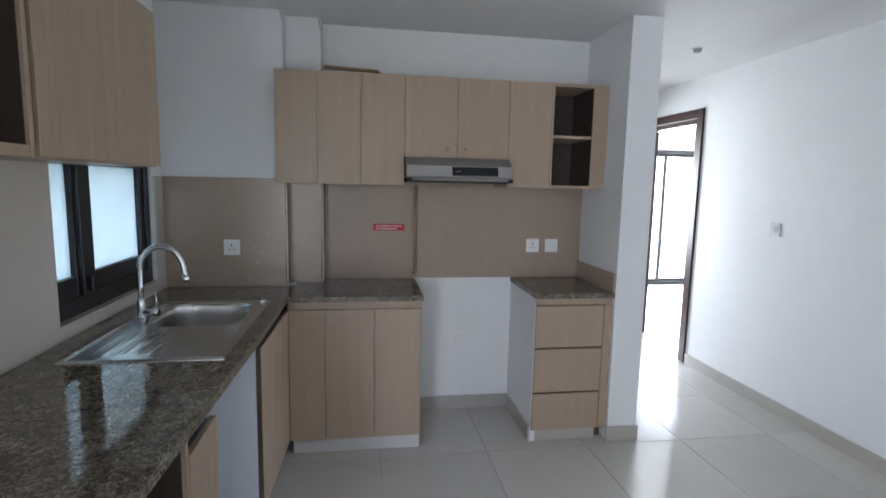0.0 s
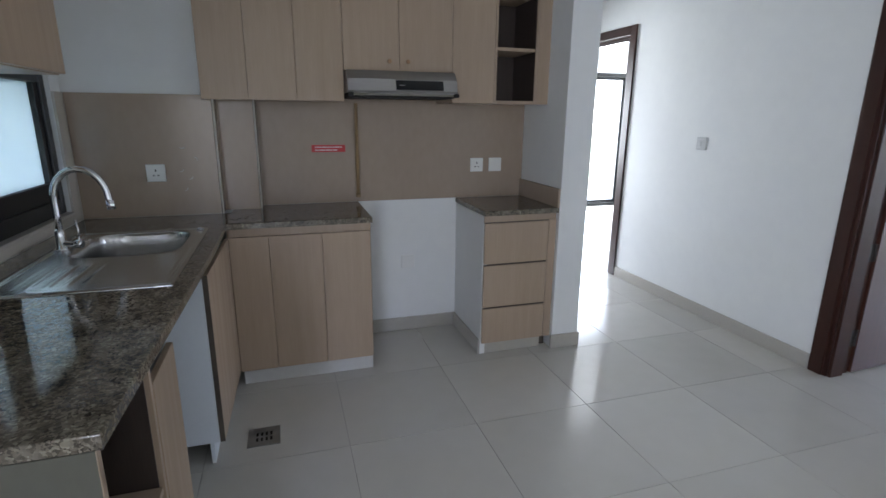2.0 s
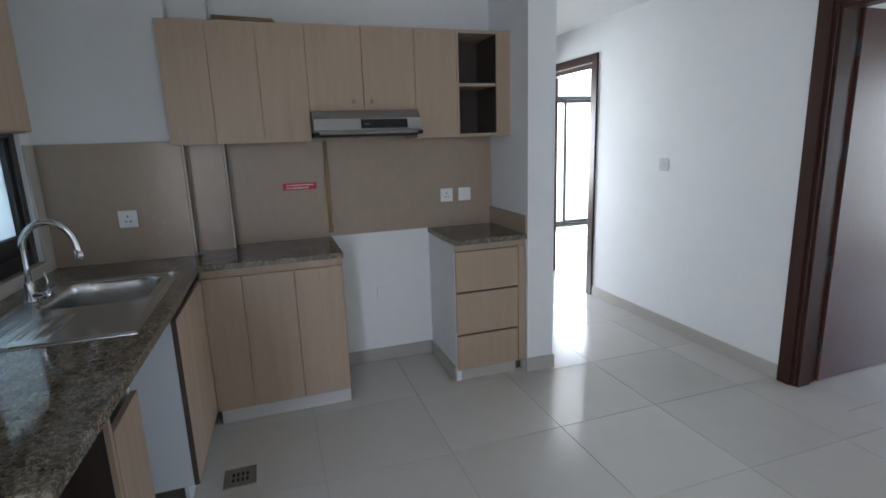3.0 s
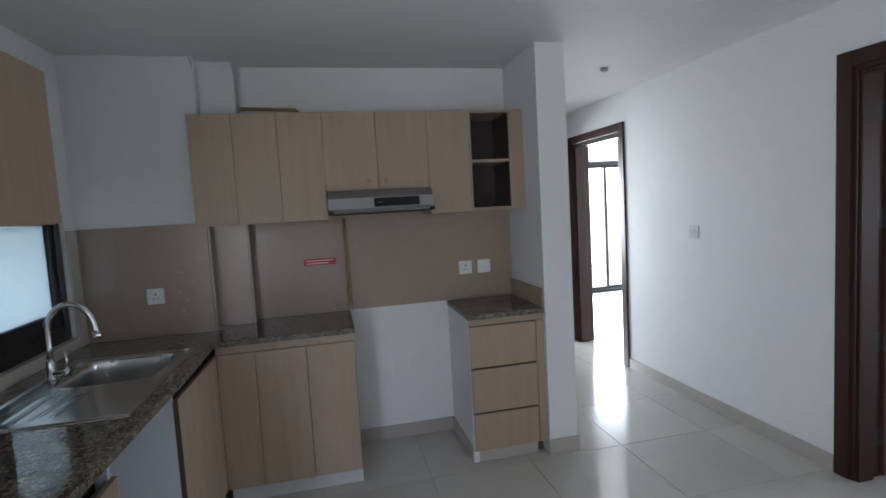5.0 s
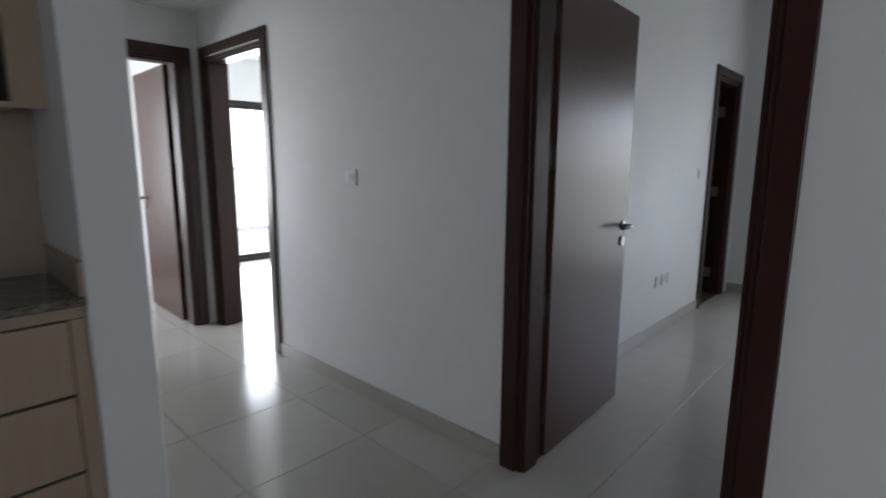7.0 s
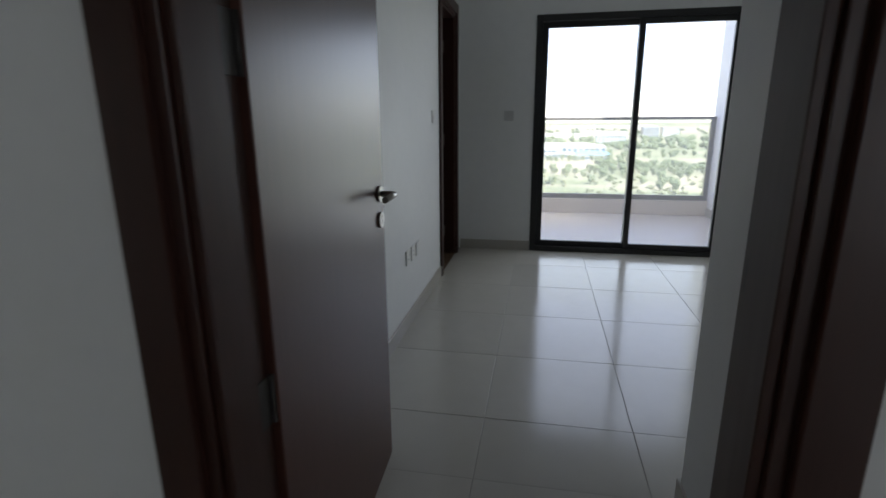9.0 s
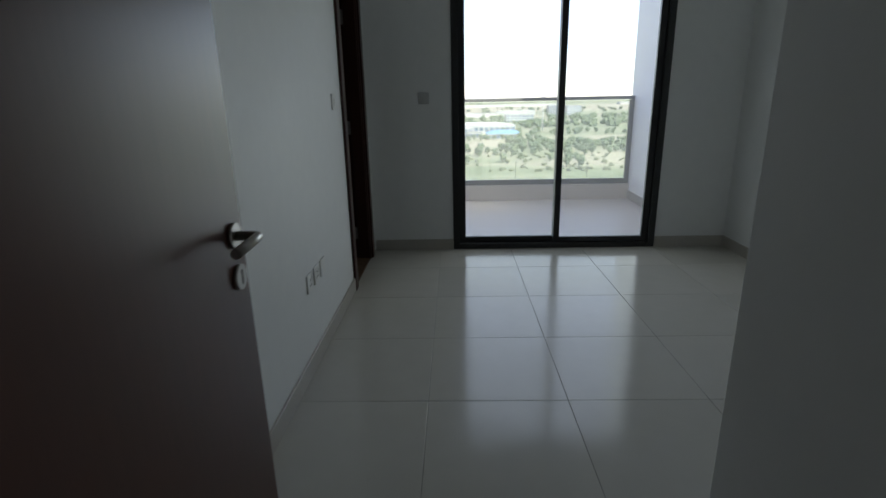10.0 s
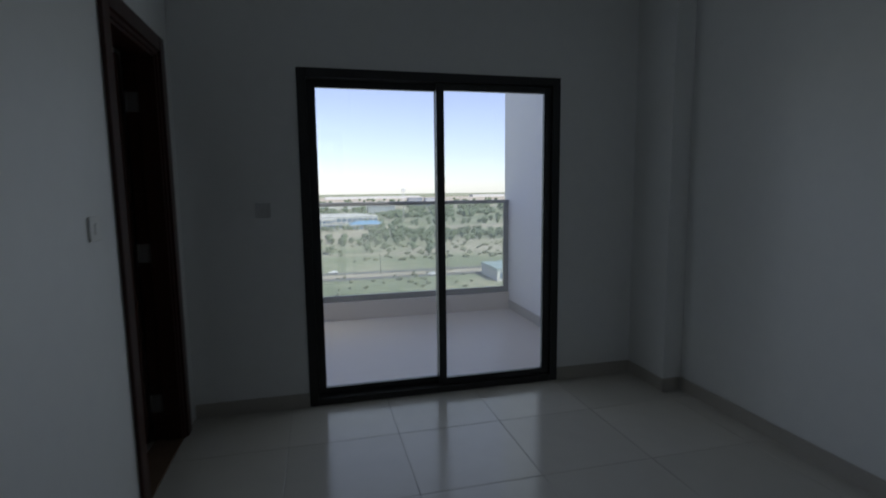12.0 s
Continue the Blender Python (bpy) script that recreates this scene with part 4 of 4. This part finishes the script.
for zc, n in ((1.234, 13), (1.217, 10)):
    x = 0.06
    for i in range(n):
        w = rs.uniform(0.006, 0.013)
        part("letter_bar", B(x, YB - 0.0142, zc - 0.0035, x + w, YB - 0.0134, zc + 0.0035), SIGNWHITE, sign)
        x += w + rs.choice((0.002, 0.002, 0.006))
        if x > 0.215:
            break

# floor drain
dr = holder("floor_drain", "steel floor drain with a slotted grate", "drain")
part("rim", cells(bmesh.new(), [-0.36, -0.335, -0.245, -0.22], [2.04, 2.065, 2.155, 2.18], lambda i, j: (i, j) != (1, 1), lambda u, v, w: (u, v, w), 0.0005, 0.004), GREYALU, dr)
part("pit", B(-0.335, 2.065, 0.0005, -0.245, 2.155, 0.0012), BLACKMAT, dr)
gx = [-0.335 + 0.09 * k / 9 for k in range(10)]
gy = [2.065 + 0.09 * k / 9 for k in range(10)]
part("grate", cells(bmesh.new(), gx, gy, lambda i, j: i % 2 == 0 or j in (0, 4, 8), lambda u, v, w: (u, v, w), 0.0012, 0.0036), GREYALU, dr)

# recessed downlights, switched off
for x, y in ((2.16, 3.09), (2.16, 4.2), (2.16, 0.6)):
    dl = holder("downlight", "recessed ceiling downlight with a white ring, off", "ceiling light", "downlights")
    bm = bmesh.new()
    n = 32
    ring = [[bm.verts.new((x + r * math.cos(k * math.tau / n), y + r * math.sin(k * math.tau / n), z)) for k in range(n)] for r, z in ((0.048, HK - 0.0005), (0.046, HK - 0.006), (0.034, HK - 0.006), (0.030, HK - 0.0008))]
    for a, b in zip(ring, ring[1:]):
        for k in range(n):
            bm.faces.new((a[k], a[(k + 1) % n], b[(k + 1) % n], b[k])).smooth = True
    part("ring", bm, PLASTIC, dl)
    bm = bmesh.new()
    tube(bm, [(x, y, HK - 0.0006), (x, y, HK - 0.024), (x, y, HK - 0.030)], [0.026, 0.024, 0.018], 24)
    part("lens", bm, GREYPL, dl, "unlit grey lamp")

# ---------- balconies ----------
BX = 9.15


def balcony(to, u0, u1, depth):
    """Tiled slab, kerb and a glass balustrade in a grey frame; u along the facade, w outwards."""

    def bb(ua, ub, wa, wb, za, zb, bevel=0.0):
        a, b = to(ua, wa, za), to(ub, wb, zb)
        lo, hi = [min(p, q) for p, q in zip(a, b)], [max(p, q) for p, q in zip(a, b)]
        return B(*lo, *hi, bevel=bevel)

    thing("balcony_floor", bb(u0, u1, 0.2, depth + 0.12, -0.2, -0.005), BALCTILE, "beige tiled balcony floor", "floor", kind="structure")
    thing("balcony_kerb", bb(u0, u1, depth - 0.05, depth + 0.10, -0.005, 0.185, 0.004), BALCTILE, "beige tiled kerb under the balustrade", "kerb", kind="structure")
    rail = holder("balustrade", "grey aluminium balustrade with clear glass panels", "balustrade", "balustrades")
    part("top_rail", bb(u0, u1, depth - 0.03, depth + 0.03, 1.20, 1.24, 0.006), GREYALU, rail)
    part("bottom_rail", bb(u0, u1, depth - 0.02, depth + 0.02, 0.186, 0.25, 0.003), GREYALU, rail)
    n = max(2, round((u1 - u0) / 1.6))
    for i in range(n + 1):
        u = u0 + 0.03 + (u1 - u0 - 0.06) * i / n
        if i in (0, n):
            part("post", bb(u - 0.028, u + 0.028, depth - 0.021, depth + 0.021, 0.25, 1.20, 0.003), GREYALU, rail)
    for i in range(n):
        a, b = u0 + 0.06 + (u1 - u0 - 0.12) * i / n, u0 + 0.06 + (u1 - u0 - 0.12) * (i + 1) / n
        p = part("glass_panel", bb(a + 0.002, b - 0.002, depth - 0.006, depth + 0.006, 0.248, 1.202), RAILGLASS, rail)
        p.visible_shadow = False


balcony(lambda u, w, z: (XW + w, u, z), -0.80, 2.75, BX - XW)
# carried up to 4.4 m, out of view, only to keep sun off the balcony
thing("wall_balcony_side", B(XW + 0.2, -1.0, -0.2, BX + 0.10, -0.80, 4.4), RENDERW, "white rendered balcony side wall", "wall", kind="structure")
thing("wall_balcony_side_far", B(XW + 0.2, 2.75, -0.2, BX + 0.10, 2.95, 2.9), RENDERW, "white rendered balcony side wall", "wall", kind="structure")
thing("baseboard", B(XW + 0.2, -0.80, -0.004, BX - 0.05, -0.788, 0.10, bevel=0.002), SKIRT, "beige tile skirting on the balcony wall", "skirting", kind="structure")
balcony(lambda u, w, z: (u, YBW + w, z), 3.0, 5.6, 1.6)

# ---------- city and park outside ----------
GZ = -40.0


def ground_material():
    m = bpy.data.materials.new("park_ground")
    m.use_nodes = True
    nt, lk = m.node_tree.nodes, m.node_tree.links
    p = nt["Principled BSDF"]
    p.inputs["Roughness"].default_value = 0.95
    p.inputs["Specular IOR Level"].default_value = 0.1
    geo = nt.new("ShaderNodeNewGeometry")
    n1, n2 = nt.new("ShaderNodeTexNoise"), nt.new("ShaderNodeTexNoise")
    n1.inputs["Scale"].default_value, n1.inputs["Detail"].default_value = 0.012, 6
    n2.inputs["Scale"].default_value, n2.inputs["Detail"].default_value = 0.15, 5
    lk.new(geo.outputs["Position"], n1.inputs[0]), lk.new(geo.outputs["Position"], n2.inputs[0])
    add = nt.new("ShaderNodeMath")
    add.operation = "MULTIPLY_ADD"
    add.inputs[1].default_value = 0.45
    lk.new(n2.outputs[0], add.inputs[0]), lk.new(n1.outputs[0], add.inputs[2])
    ramp = nt.new("ShaderNodeValToRGB")
    el = ramp.color_ramp.elements
    el[0].position, el[0].color = 0.58, (0.20, 0.23, 0.14, 1)
    el[1].position, el[1].color = 1.0, (0.48, 0.43, 0.34, 1)
    for pos, c in ((0.72, (0.27, 0.295, 0.19, 1)), (0.82, (0.36, 0.35, 0.25, 1))):
        e = el.new(pos)
        e.color = c
    lk.new(add.outputs[0], ramp.inputs[0]), lk.new(ramp.outputs[0], p.inputs["Base Color"])
    return m


GROUND = ground_material()
SCRUB = material("dry_scrub", (0.22, 0.235, 0.15), 0.9, colour2=(0.175, 0.19, 0.12), scale=0.2, fine=1.2, spec=0.1)
SAND = material("pale_sand", (0.46, 0.41, 0.33), 0.95, colour2=(0.38, 0.34, 0.27), scale=0.03, fine=0.3, spec=0.1)
ASPHALT = material("asphalt", (0.16, 0.155, 0.15), 0.9, colour2=(0.12, 0.12, 0.115), scale=0.05, fine=0.6)
LEAVES = material("tree_foliage", (0.165, 0.205, 0.12), 0.85, colour2=(0.125, 0.155, 0.09), scale=0.25, fine=1.6, spec=0.2)
BARK = material("tree_bark", (0.12, 0.09, 0.065), 0.9, scale=1)
FARWHITE = material("far_white_wall", (0.62, 0.61, 0.59), 0.8, colour2=(0.55, 0.54, 0.52), scale=0.08, fine=0.5)
FARGREY = material("far_grey_wall", (0.40, 0.39, 0.38), 0.8, colour2=(0.34, 0.33, 0.32), scale=0.08, fine=0.5)
BLUEROOF = material("blue_roof_sheet", (0.24, 0.44, 0.64), 0.6, colour2=(0.19, 0.37, 0.57), scale=0.1, fine=0.8)
BLUEGLASS = material("blue_window_glass", (0.10, 0.16, 0.24), 0.2, scale=0.2)
TEALROOF = material("teal_roof_glazing", (0.33, 0.42, 0.40), 0.3, colour2=(0.27, 0.36, 0.34), scale=0.2)
CARWHITE = material("white_car_paint", (0.75, 0.75, 0.74), 0.3, scale=0.5)

thing("ground", B(-2500, -2800, GZ - 1, 4500, 2800, GZ), GROUND, "dry green and sandy parkland reaching the horizon", "ground", kind="structure")
thing("tower_below", B(-1.32, -4.4, GZ, 7.12, 7.4, -0.21), RENDERW, "storeys of the tower below the flat", "building", kind="structure")


def strip(name, pts, width, mat, label, z):
    """A ribbon of road or sand along a line."""
    bm = bmesh.new()
    row = []
    for i, (x, y) in enumerate(pts):
        a, b = Vector(pts[max(i - 1, 0)]), Vector(pts[min(i + 1, len(pts) - 1)])
        n = (b - a).normalized().orthogonal() * width / 2
        row.append((bm.verts.new((x + n.x, y + n.y, z)), bm.verts.new((x - n.x, y - n.y, z))))
    for a, b in zip(row, row[1:]):
        bm.faces.new((a[0], a[1], b[1], b[0]))
    ex = bmesh.ops.extrude_face_region(bm, geom=list(bm.faces))
    for v in ex["geom"]:
        if isinstance(v, bmesh.types.BMVert):
            v.co.z = GZ - 0.2
    return thing(name, bm, mat, label, "road" if mat is ASPHALT else "path", kind="structure")


def line(x0, curve=0.0):
    return [(x0 + curve * ((y - 0) / 100) ** 2, y) for y in range(-900, 901, 60)]


strip("road_one", line(240, 1.0), 6, ASPHALT, "grey road across the park", GZ + 0.10)
strip("road_two", line(257, 1.0), 6, ASPHALT, "grey road across the park", GZ + 0.10)
strip("sand_track_one", line(248.5, 1.0), 9, SAND, "pale sandy verge between the roads", GZ + 0.06)
strip("sand_track_two", line(330, -1.0), 7, SAND, "pale sandy track across the park", GZ + 0.06)
strip("sand_track_three", line(640, 0.5), 12, SAND, "pale sandy track across the park", GZ + 0.06)
strip("sand_field_one", [(545, -330), (540, -230), (535, -135)], 60, SAND, "bare pale sandy field", GZ + 0.05)
strip("sand_field_two", [(470, -75), (475, 20), (470, 150)], 34, SAND, "bare pale sandy yard", GZ + 0.05)
strip("sand_field_three", [(1150, -700), (1180, 0), (1150, 700)], 160, SAND, "distant pale sandy strip", GZ + 0.05)


# pale strip that puts the haze near the horizon into the ground colour
strip("horizon_haze_strip", [(2050, -1500), (2050, 0), (2050, 1500)], 1100, SAND, "far pale strip with the horizon haze put into its colour", GZ + 0.05)


def crown(bm, x, y, z, r, h, rs):
    """A clumpy crown: many small uneven tufts round a few limbs."""
    for _ in range(9):
        a, d, u = rs.uniform(0, math.tau), rs.uniform(0, 0.75) * r, rs.uniform(0.0, 1.0)
        c = Vector((x + d * math.cos(a), y + d * math.sin(a), z + h * u))
        s = r * rs.uniform(0.28, 0.5)
        ring = []
        for lat in (-0.6, 0.25, 0.8):
            rr = math.sqrt(1 - lat * lat) * s
            ring.append([bm_v(bm, c, rr, lat * s * 0.9, k, rs) for k in range(5)])
        lo, hi = bm.verts.new(c - Vector((0, 0, s * 0.8))), bm.verts.new(c + Vector((0, 0, s * rs.uniform(0.8, 1.1))))
        for k in range(5):
            j = (k + 1) % 5
            bm.faces.new((lo, ring[0][j], ring[0][k])), bm.faces.new((hi, ring[2][k], ring[2][j]))
            for a1, b1 in zip(ring, ring[1:]):
                bm.faces.new((a1[k], a1[j], b1[j], b1[k]))


def bm_v(bm, c, rr, dz, k, rs):
    t = k * math.tau / 5 + rs.uniform(-0.3, 0.3)
    q = rr * rs.uniform(0.75, 1.25)
    return bm.verts.new((c.x + q * math.cos(t), c.y + q * math.sin(t), c.z + dz * rs.uniform(0.8, 1.2)))


def tree_kind(seed, r, h):
    rs = random.Random(seed)
    t = holder("tree", "broad green park tree with an uneven crown", "tree", "park trees")
    bm = bmesh.new()
    tube(bm, [(0, 0, 0), (0.1, 0, h * 0.25), (0, 0.1, h * 0.5), (0.1, 0.1, h * 0.8)], [0.4, 0.3, 0.22, 0.08], 7)
    for a in range(4):
        k = a * 1.57 + rs.uniform(-0.3, 0.3)
        tube(bm, [(0, 0, h * 0.35), (0.5 * r * math.cos(k), 0.5 * r * math.sin(k), h * 0.62)], [0.16, 0.05], 5)
    part("trunk", bm, BARK, t)
    bm = bmesh.new()
    crown(bm, 0, 0, h * 0.3, r, h * 0.55, rs), crown(bm, 0, 0, h * 0.35, r, h * 0.5, rs), crown(bm, 0, 0, h * 0.25, r * 1.05, h * 0.5, rs)
    part("crown", bm, LEAVES, t)
    return t


rs = random.Random(11)
kinds = [tree_kind(s, r, h) for s, r, h in ((1, 3.0, 6.4), (2, 2.5, 5.8), (3, 3.4, 7.2), (4, 2.2, 5.0))]
spots = []
for i in range(78):      # the near double row
    spots.append((388 + (i % 3) * 11 + rs.uniform(-5, 5), -250 + i * 4.6 + rs.uniform(-2, 2)))
for i in range(84):
    spots.append((440 + rs.uniform(-28, 40), -95 + rs.uniform(-62, 50)))
for i in range(64):
    spots.append((590 + rs.uniform(-26, 44), -330 + i * 4.4 + rs.uniform(-4, 4)))
for i in range(34):      # row in front of the white hall
    spots.append((520 + rs.uniform(-4, 4), -85 + i * 5 + rs.uniform(-2, 2)))
for i in range(34):      # loose trees on the lawn
    spots.append((rs.uniform(300, 380), rs.uniform(-240, 110)))
for i, (x, y) in enumerate(spots):
    if i < 4:
        kinds[i].location = (x, y, GZ)
        kinds[i].rotation_euler = (0, 0, rs.uniform(0, 6))
    else:
        copy_thing(kinds[rs.randrange(4)], pose(x, y, GZ, 0, 0, rs.uniform(0, 360)))

bm = bmesh.new()
for _ in range(560):     # far woods and scrub
    x = rs.choice((rs.uniform(700, 820), rs.uniform(700, 820), rs.uniform(900, 1050), rs.uniform(1350, 1900)))
    y = rs.uniform(-0.75, 0.6) * x
    if 0.02 * x < y < 0.4 * x and x < 830 and rs.random() < 0.4:
        continue
    crown(bm, x, y, GZ + 2, rs.uniform(5, 10), rs.uniform(3, 6.5), rs)
thing("far_woods", bm, LEAVES, "far belts of green trees across the plain", "trees", kind="stuff")
bm = bmesh.new()
for _ in range(420):     # low scrub between road and trees
    x = rs.uniform(292, 385)
    crown(bm, x, rs.uniform(-0.9, 0.7) * x, GZ + 0.1, rs.uniform(0.9, 2.6), rs.uniform(0.5, 1.6), rs)
for _ in range(200):
    x = rs.uniform(170, 255)
    crown(bm, x, rs.uniform(-0.9, 0.7) * x, GZ + 0.1, rs.uniform(0.7, 1.8), rs.uniform(0.4, 1.2), rs)
thing("scrub", bm, SCRUB, "low dry scrub over the plain", "bushes", kind="stuff")


def building(x, y, w, d, h, wall_mat, roof_mat, label, rows, cols, turn=0, rise=0.0):
    """A far block: walls, roof with a parapet, rows of windows on the face towards the flat."""
    b = holder("building", label, "building", "far buildings")
    b.matrix_world = pose(x, y, GZ, 0, 0, turn)
    part("wall", B(-d / 2, -w / 2, 0, d / 2, w / 2, h), wall_mat, b)
    rf = B(-d / 2 - 0.4, -w / 2 - 0.4, h, d / 2 + 0.4, w / 2 + 0.4, h + 0.8)
    if rise:      # a hipped roof: the top shrinks to a short ridge
        for v in rf.verts:
            if v.co.z > h + 0.4:
                v.co = Vector((v.co.x * 0.04, v.co.y * 0.55, h + rise))
    part("roof", rf, roof_mat, b)
    for r in range(rows):
        for c in range(cols):
            u = -w / 2 + w * (c + 0.5) / cols
            z = h * (r + 0.55) / (rows + 0.1)
            part("window", B(-d / 2 - 0.15, u - 0.36 * w / cols, z - 0.28 * h / rows, -d / 2 + 0.05, u + 0.36 * w / cols, z + 0.28 * h / rows), BLUEGLASS, b)
    return b


building(640, -22, 100, 30, 9, FARWHITE, FARWHITE, "long low white sports hall", 1, 16, rise=3.5)
building(545, -50, 35, 30, 5.5, FARWHITE, BLUEROOF, "white pool hall with a bright blue roof", 1, 8, rise=3.2)
building(1180, -224, 32, 26, 21, FARGREY, FARGREY, "blue-glazed office block beyond the trees", 4, 5)
building(1180, -264, 32, 24, 20, FARWHITE, FARGREY, "blue-glazed office block beyond the trees", 4, 5)
building(1150, -60, 110, 50, 8, FARWHITE, FARGREY, "long white warehouse on the horizon", 0, 0)
building(1300, -150, 90, 50, 8, FARWHITE, FARWHITE, "long white warehouse on the horizon", 0, 0)
building(2300, -250, 420, 60, 9, FARWHITE, FARWHITE, "long pale sheds near the horizon", 0, 0)
building(2400, -820, 160, 60, 10, FARWHITE, FARGREY, "long pale sheds near the horizon", 0, 0)
building(575, -5, 26, 20, 9, FARWHITE, FARWHITE, "white clubhouse beside the pool hall", 2, 6)
building(560, -22, 14, 14, 6, FARWHITE, FARGREY, "small white pavilion beside the pool hall", 1, 4)
building(690, 10, 60, 24, 9, FARWHITE, FARWHITE, "long low white stand behind the pool hall", 1, 10)
building(900, -110, 46, 30, 12, FARWHITE, FARGREY, "pale office block beyond the trees", 3, 7)
building(980, 20, 70, 34, 12, FARWHITE, FARWHITE, "pale warehouse beyond the trees", 1, 8)
building(226, -90, 28, 22, 5, FARWHITE, TEALROOF, "low pale utility building beside the road", 1, 3)

mast = holder("floodlight_mast", "tall white floodlight mast in the park", "mast")
bm = bmesh.new()
tube(bm, [(656, -109, GZ), (656, -109, GZ + 20), (656, -109, GZ + 40)], [0.9, 0.7, 0.5], 10)
part("pole", bm, FARWHITE, mast)
part("lamp_head", B(655, -111.5, GZ + 38, 656.5, -106.5, GZ + 42, bevel=0.3), FARWHITE, mast)
for y in (-62, -28, 30):
    sl = holder("street_lamp", "thin grey street lamp beside the road", "street lamp", "street lamps")
    bm = bmesh.new()
    tube(bm, [(248, y, GZ), (248, y, GZ + 11), (247, y, GZ + 11.6), (245, y, GZ + 11.8)], [0.14, 0.1, 0.08, 0.06], 8)
    part("pole", bm, GREYALU, sl)
    part("lamp_head", B(243.8, y - 0.25, GZ + 11.7, 245.2, y + 0.25, GZ + 11.95, bevel=0.05), GREYALU, sl)
for x, y in ((258, -6), (240, -52), (257, 60)):
    c = holder("car", "white car on the road across the park", "car", "cars on the road")
    c.matrix_world = pose(x, y, GZ + 0.1, 0, 0, 90)
    bm = bmesh.new()
    box(bm, -2.2, -0.9, 0.35, 2.2, 0.9, 0.95, bevel=0.15, seg=2)
    box(bm, -1.4, -0.8, 0.9, 1.0, 0.8, 1.5, bevel=0.22, seg=2)
    part("body", bm, CARWHITE, c)
    for wx in (-1.4, 1.4):
        for wy in (-0.92, 0.72):
            bm = bmesh.new()
            tube(bm, [(wx, wy, 0.34), (wx, wy + 0.2, 0.34)], 0.34, 14)
            part("wheel", bm, BLACKMAT, c)

# ---------- floors: tiles laid one by one ----------
floor = thing("floor", B(XL - 0.1, -4.3, -0.06, 7.0, YBW + 0.05, -0.004), GROUT, "pale polished porcelain tile floor with dark joints", "floor", kind="structure")
full_tile = {}


def tile_mesh(w, d):
    bm = bmesh.new()
    c = 0.0012
    lo = [bm.verts.new(p) for p in ((0, 0, -0.004), (w, 0, -0.004), (w, d, -0.004), (0, d, -0.004))]
    mid = [bm.verts.new(p) for p in ((0, 0, -c * 0.6), (w, 0, -c * 0.6), (w, d, -c * 0.6), (0, d, -c * 0.6))]
    hi = [bm.verts.new(p) for p in ((c, c, 0), (w - c, c, 0), (w - c, d - c, 0), (c, d - c, 0))]
    bm.faces.new(hi)
    for a, b in ((lo, mid), (mid, hi)):
        for k in range(4):
            bm.faces.new((a[k], a[(k + 1) % 4], b[(k + 1) % 4], b[k]))
    return mesh_of("tile", bm, TILE)


def tiles(x0, y0, x1, y1, ox, oy, size=0.6, gap=0.0023):
    """Square tiles over a rectangle, cut at its edges, on a grid through (ox, oy)."""
    i0, i1 = math.floor((x0 - ox) / size), math.ceil((x1 - ox) / size)
    j0, j1 = math.floor((y0 - oy) / size), math.ceil((y1 - oy) / size)
    for i in range(i0, i1):
        for j in range(j0, j1):
            xa, xb = max(x0, ox + i * size + gap / 2), min(x1, ox + (i + 1) * size - gap / 2)
            ya, yb = max(y0, oy + j * size + gap / 2), min(y1, oy + (j + 1) * size - gap / 2)
            if xb - xa < 0.004 or yb - ya < 0.004:
                continue
            key = (round(xb - xa, 4), round(yb - ya, 4))
            if key not in full_tile:
                full_tile[key] = tile_mesh(*key)
            ob = new("tile", full_tile[key])
            ob.parent = floor
            ob.location = (xa, ya, 0)


tiles(XL, -4.2, XR, YB, 0.075, 1.335)
tiles(CX1, YB, XR, YEND, 0.075, 1.335)
tiles(XR, D1[0], XA, D1[1], 0.075, 0.905)
tiles(XR, D2[0], XA, D2[1], 0.075, 1.335)
tiles(D3[0], YEND, D3[1], YEND + 0.18, 0.075, 1.335)
tiles(XA, EY, EX, YA1, 4.04, 0.905)
tiles(EX, YA0, XW, YA1, 4.04, 0.905)
tiles(D4[0], YA1, D4[1], YA1 + 0.15, 4.04, 0.905)
tiles(XA, 2.25, 5.42, YBW, 0.075, 1.335)
tiles(-1.12, YEND + 0.18, XR, YBW, 0.075, 1.335)
tiles(5.62, 2.25, XW, 4.1, 4.04, 0.905)
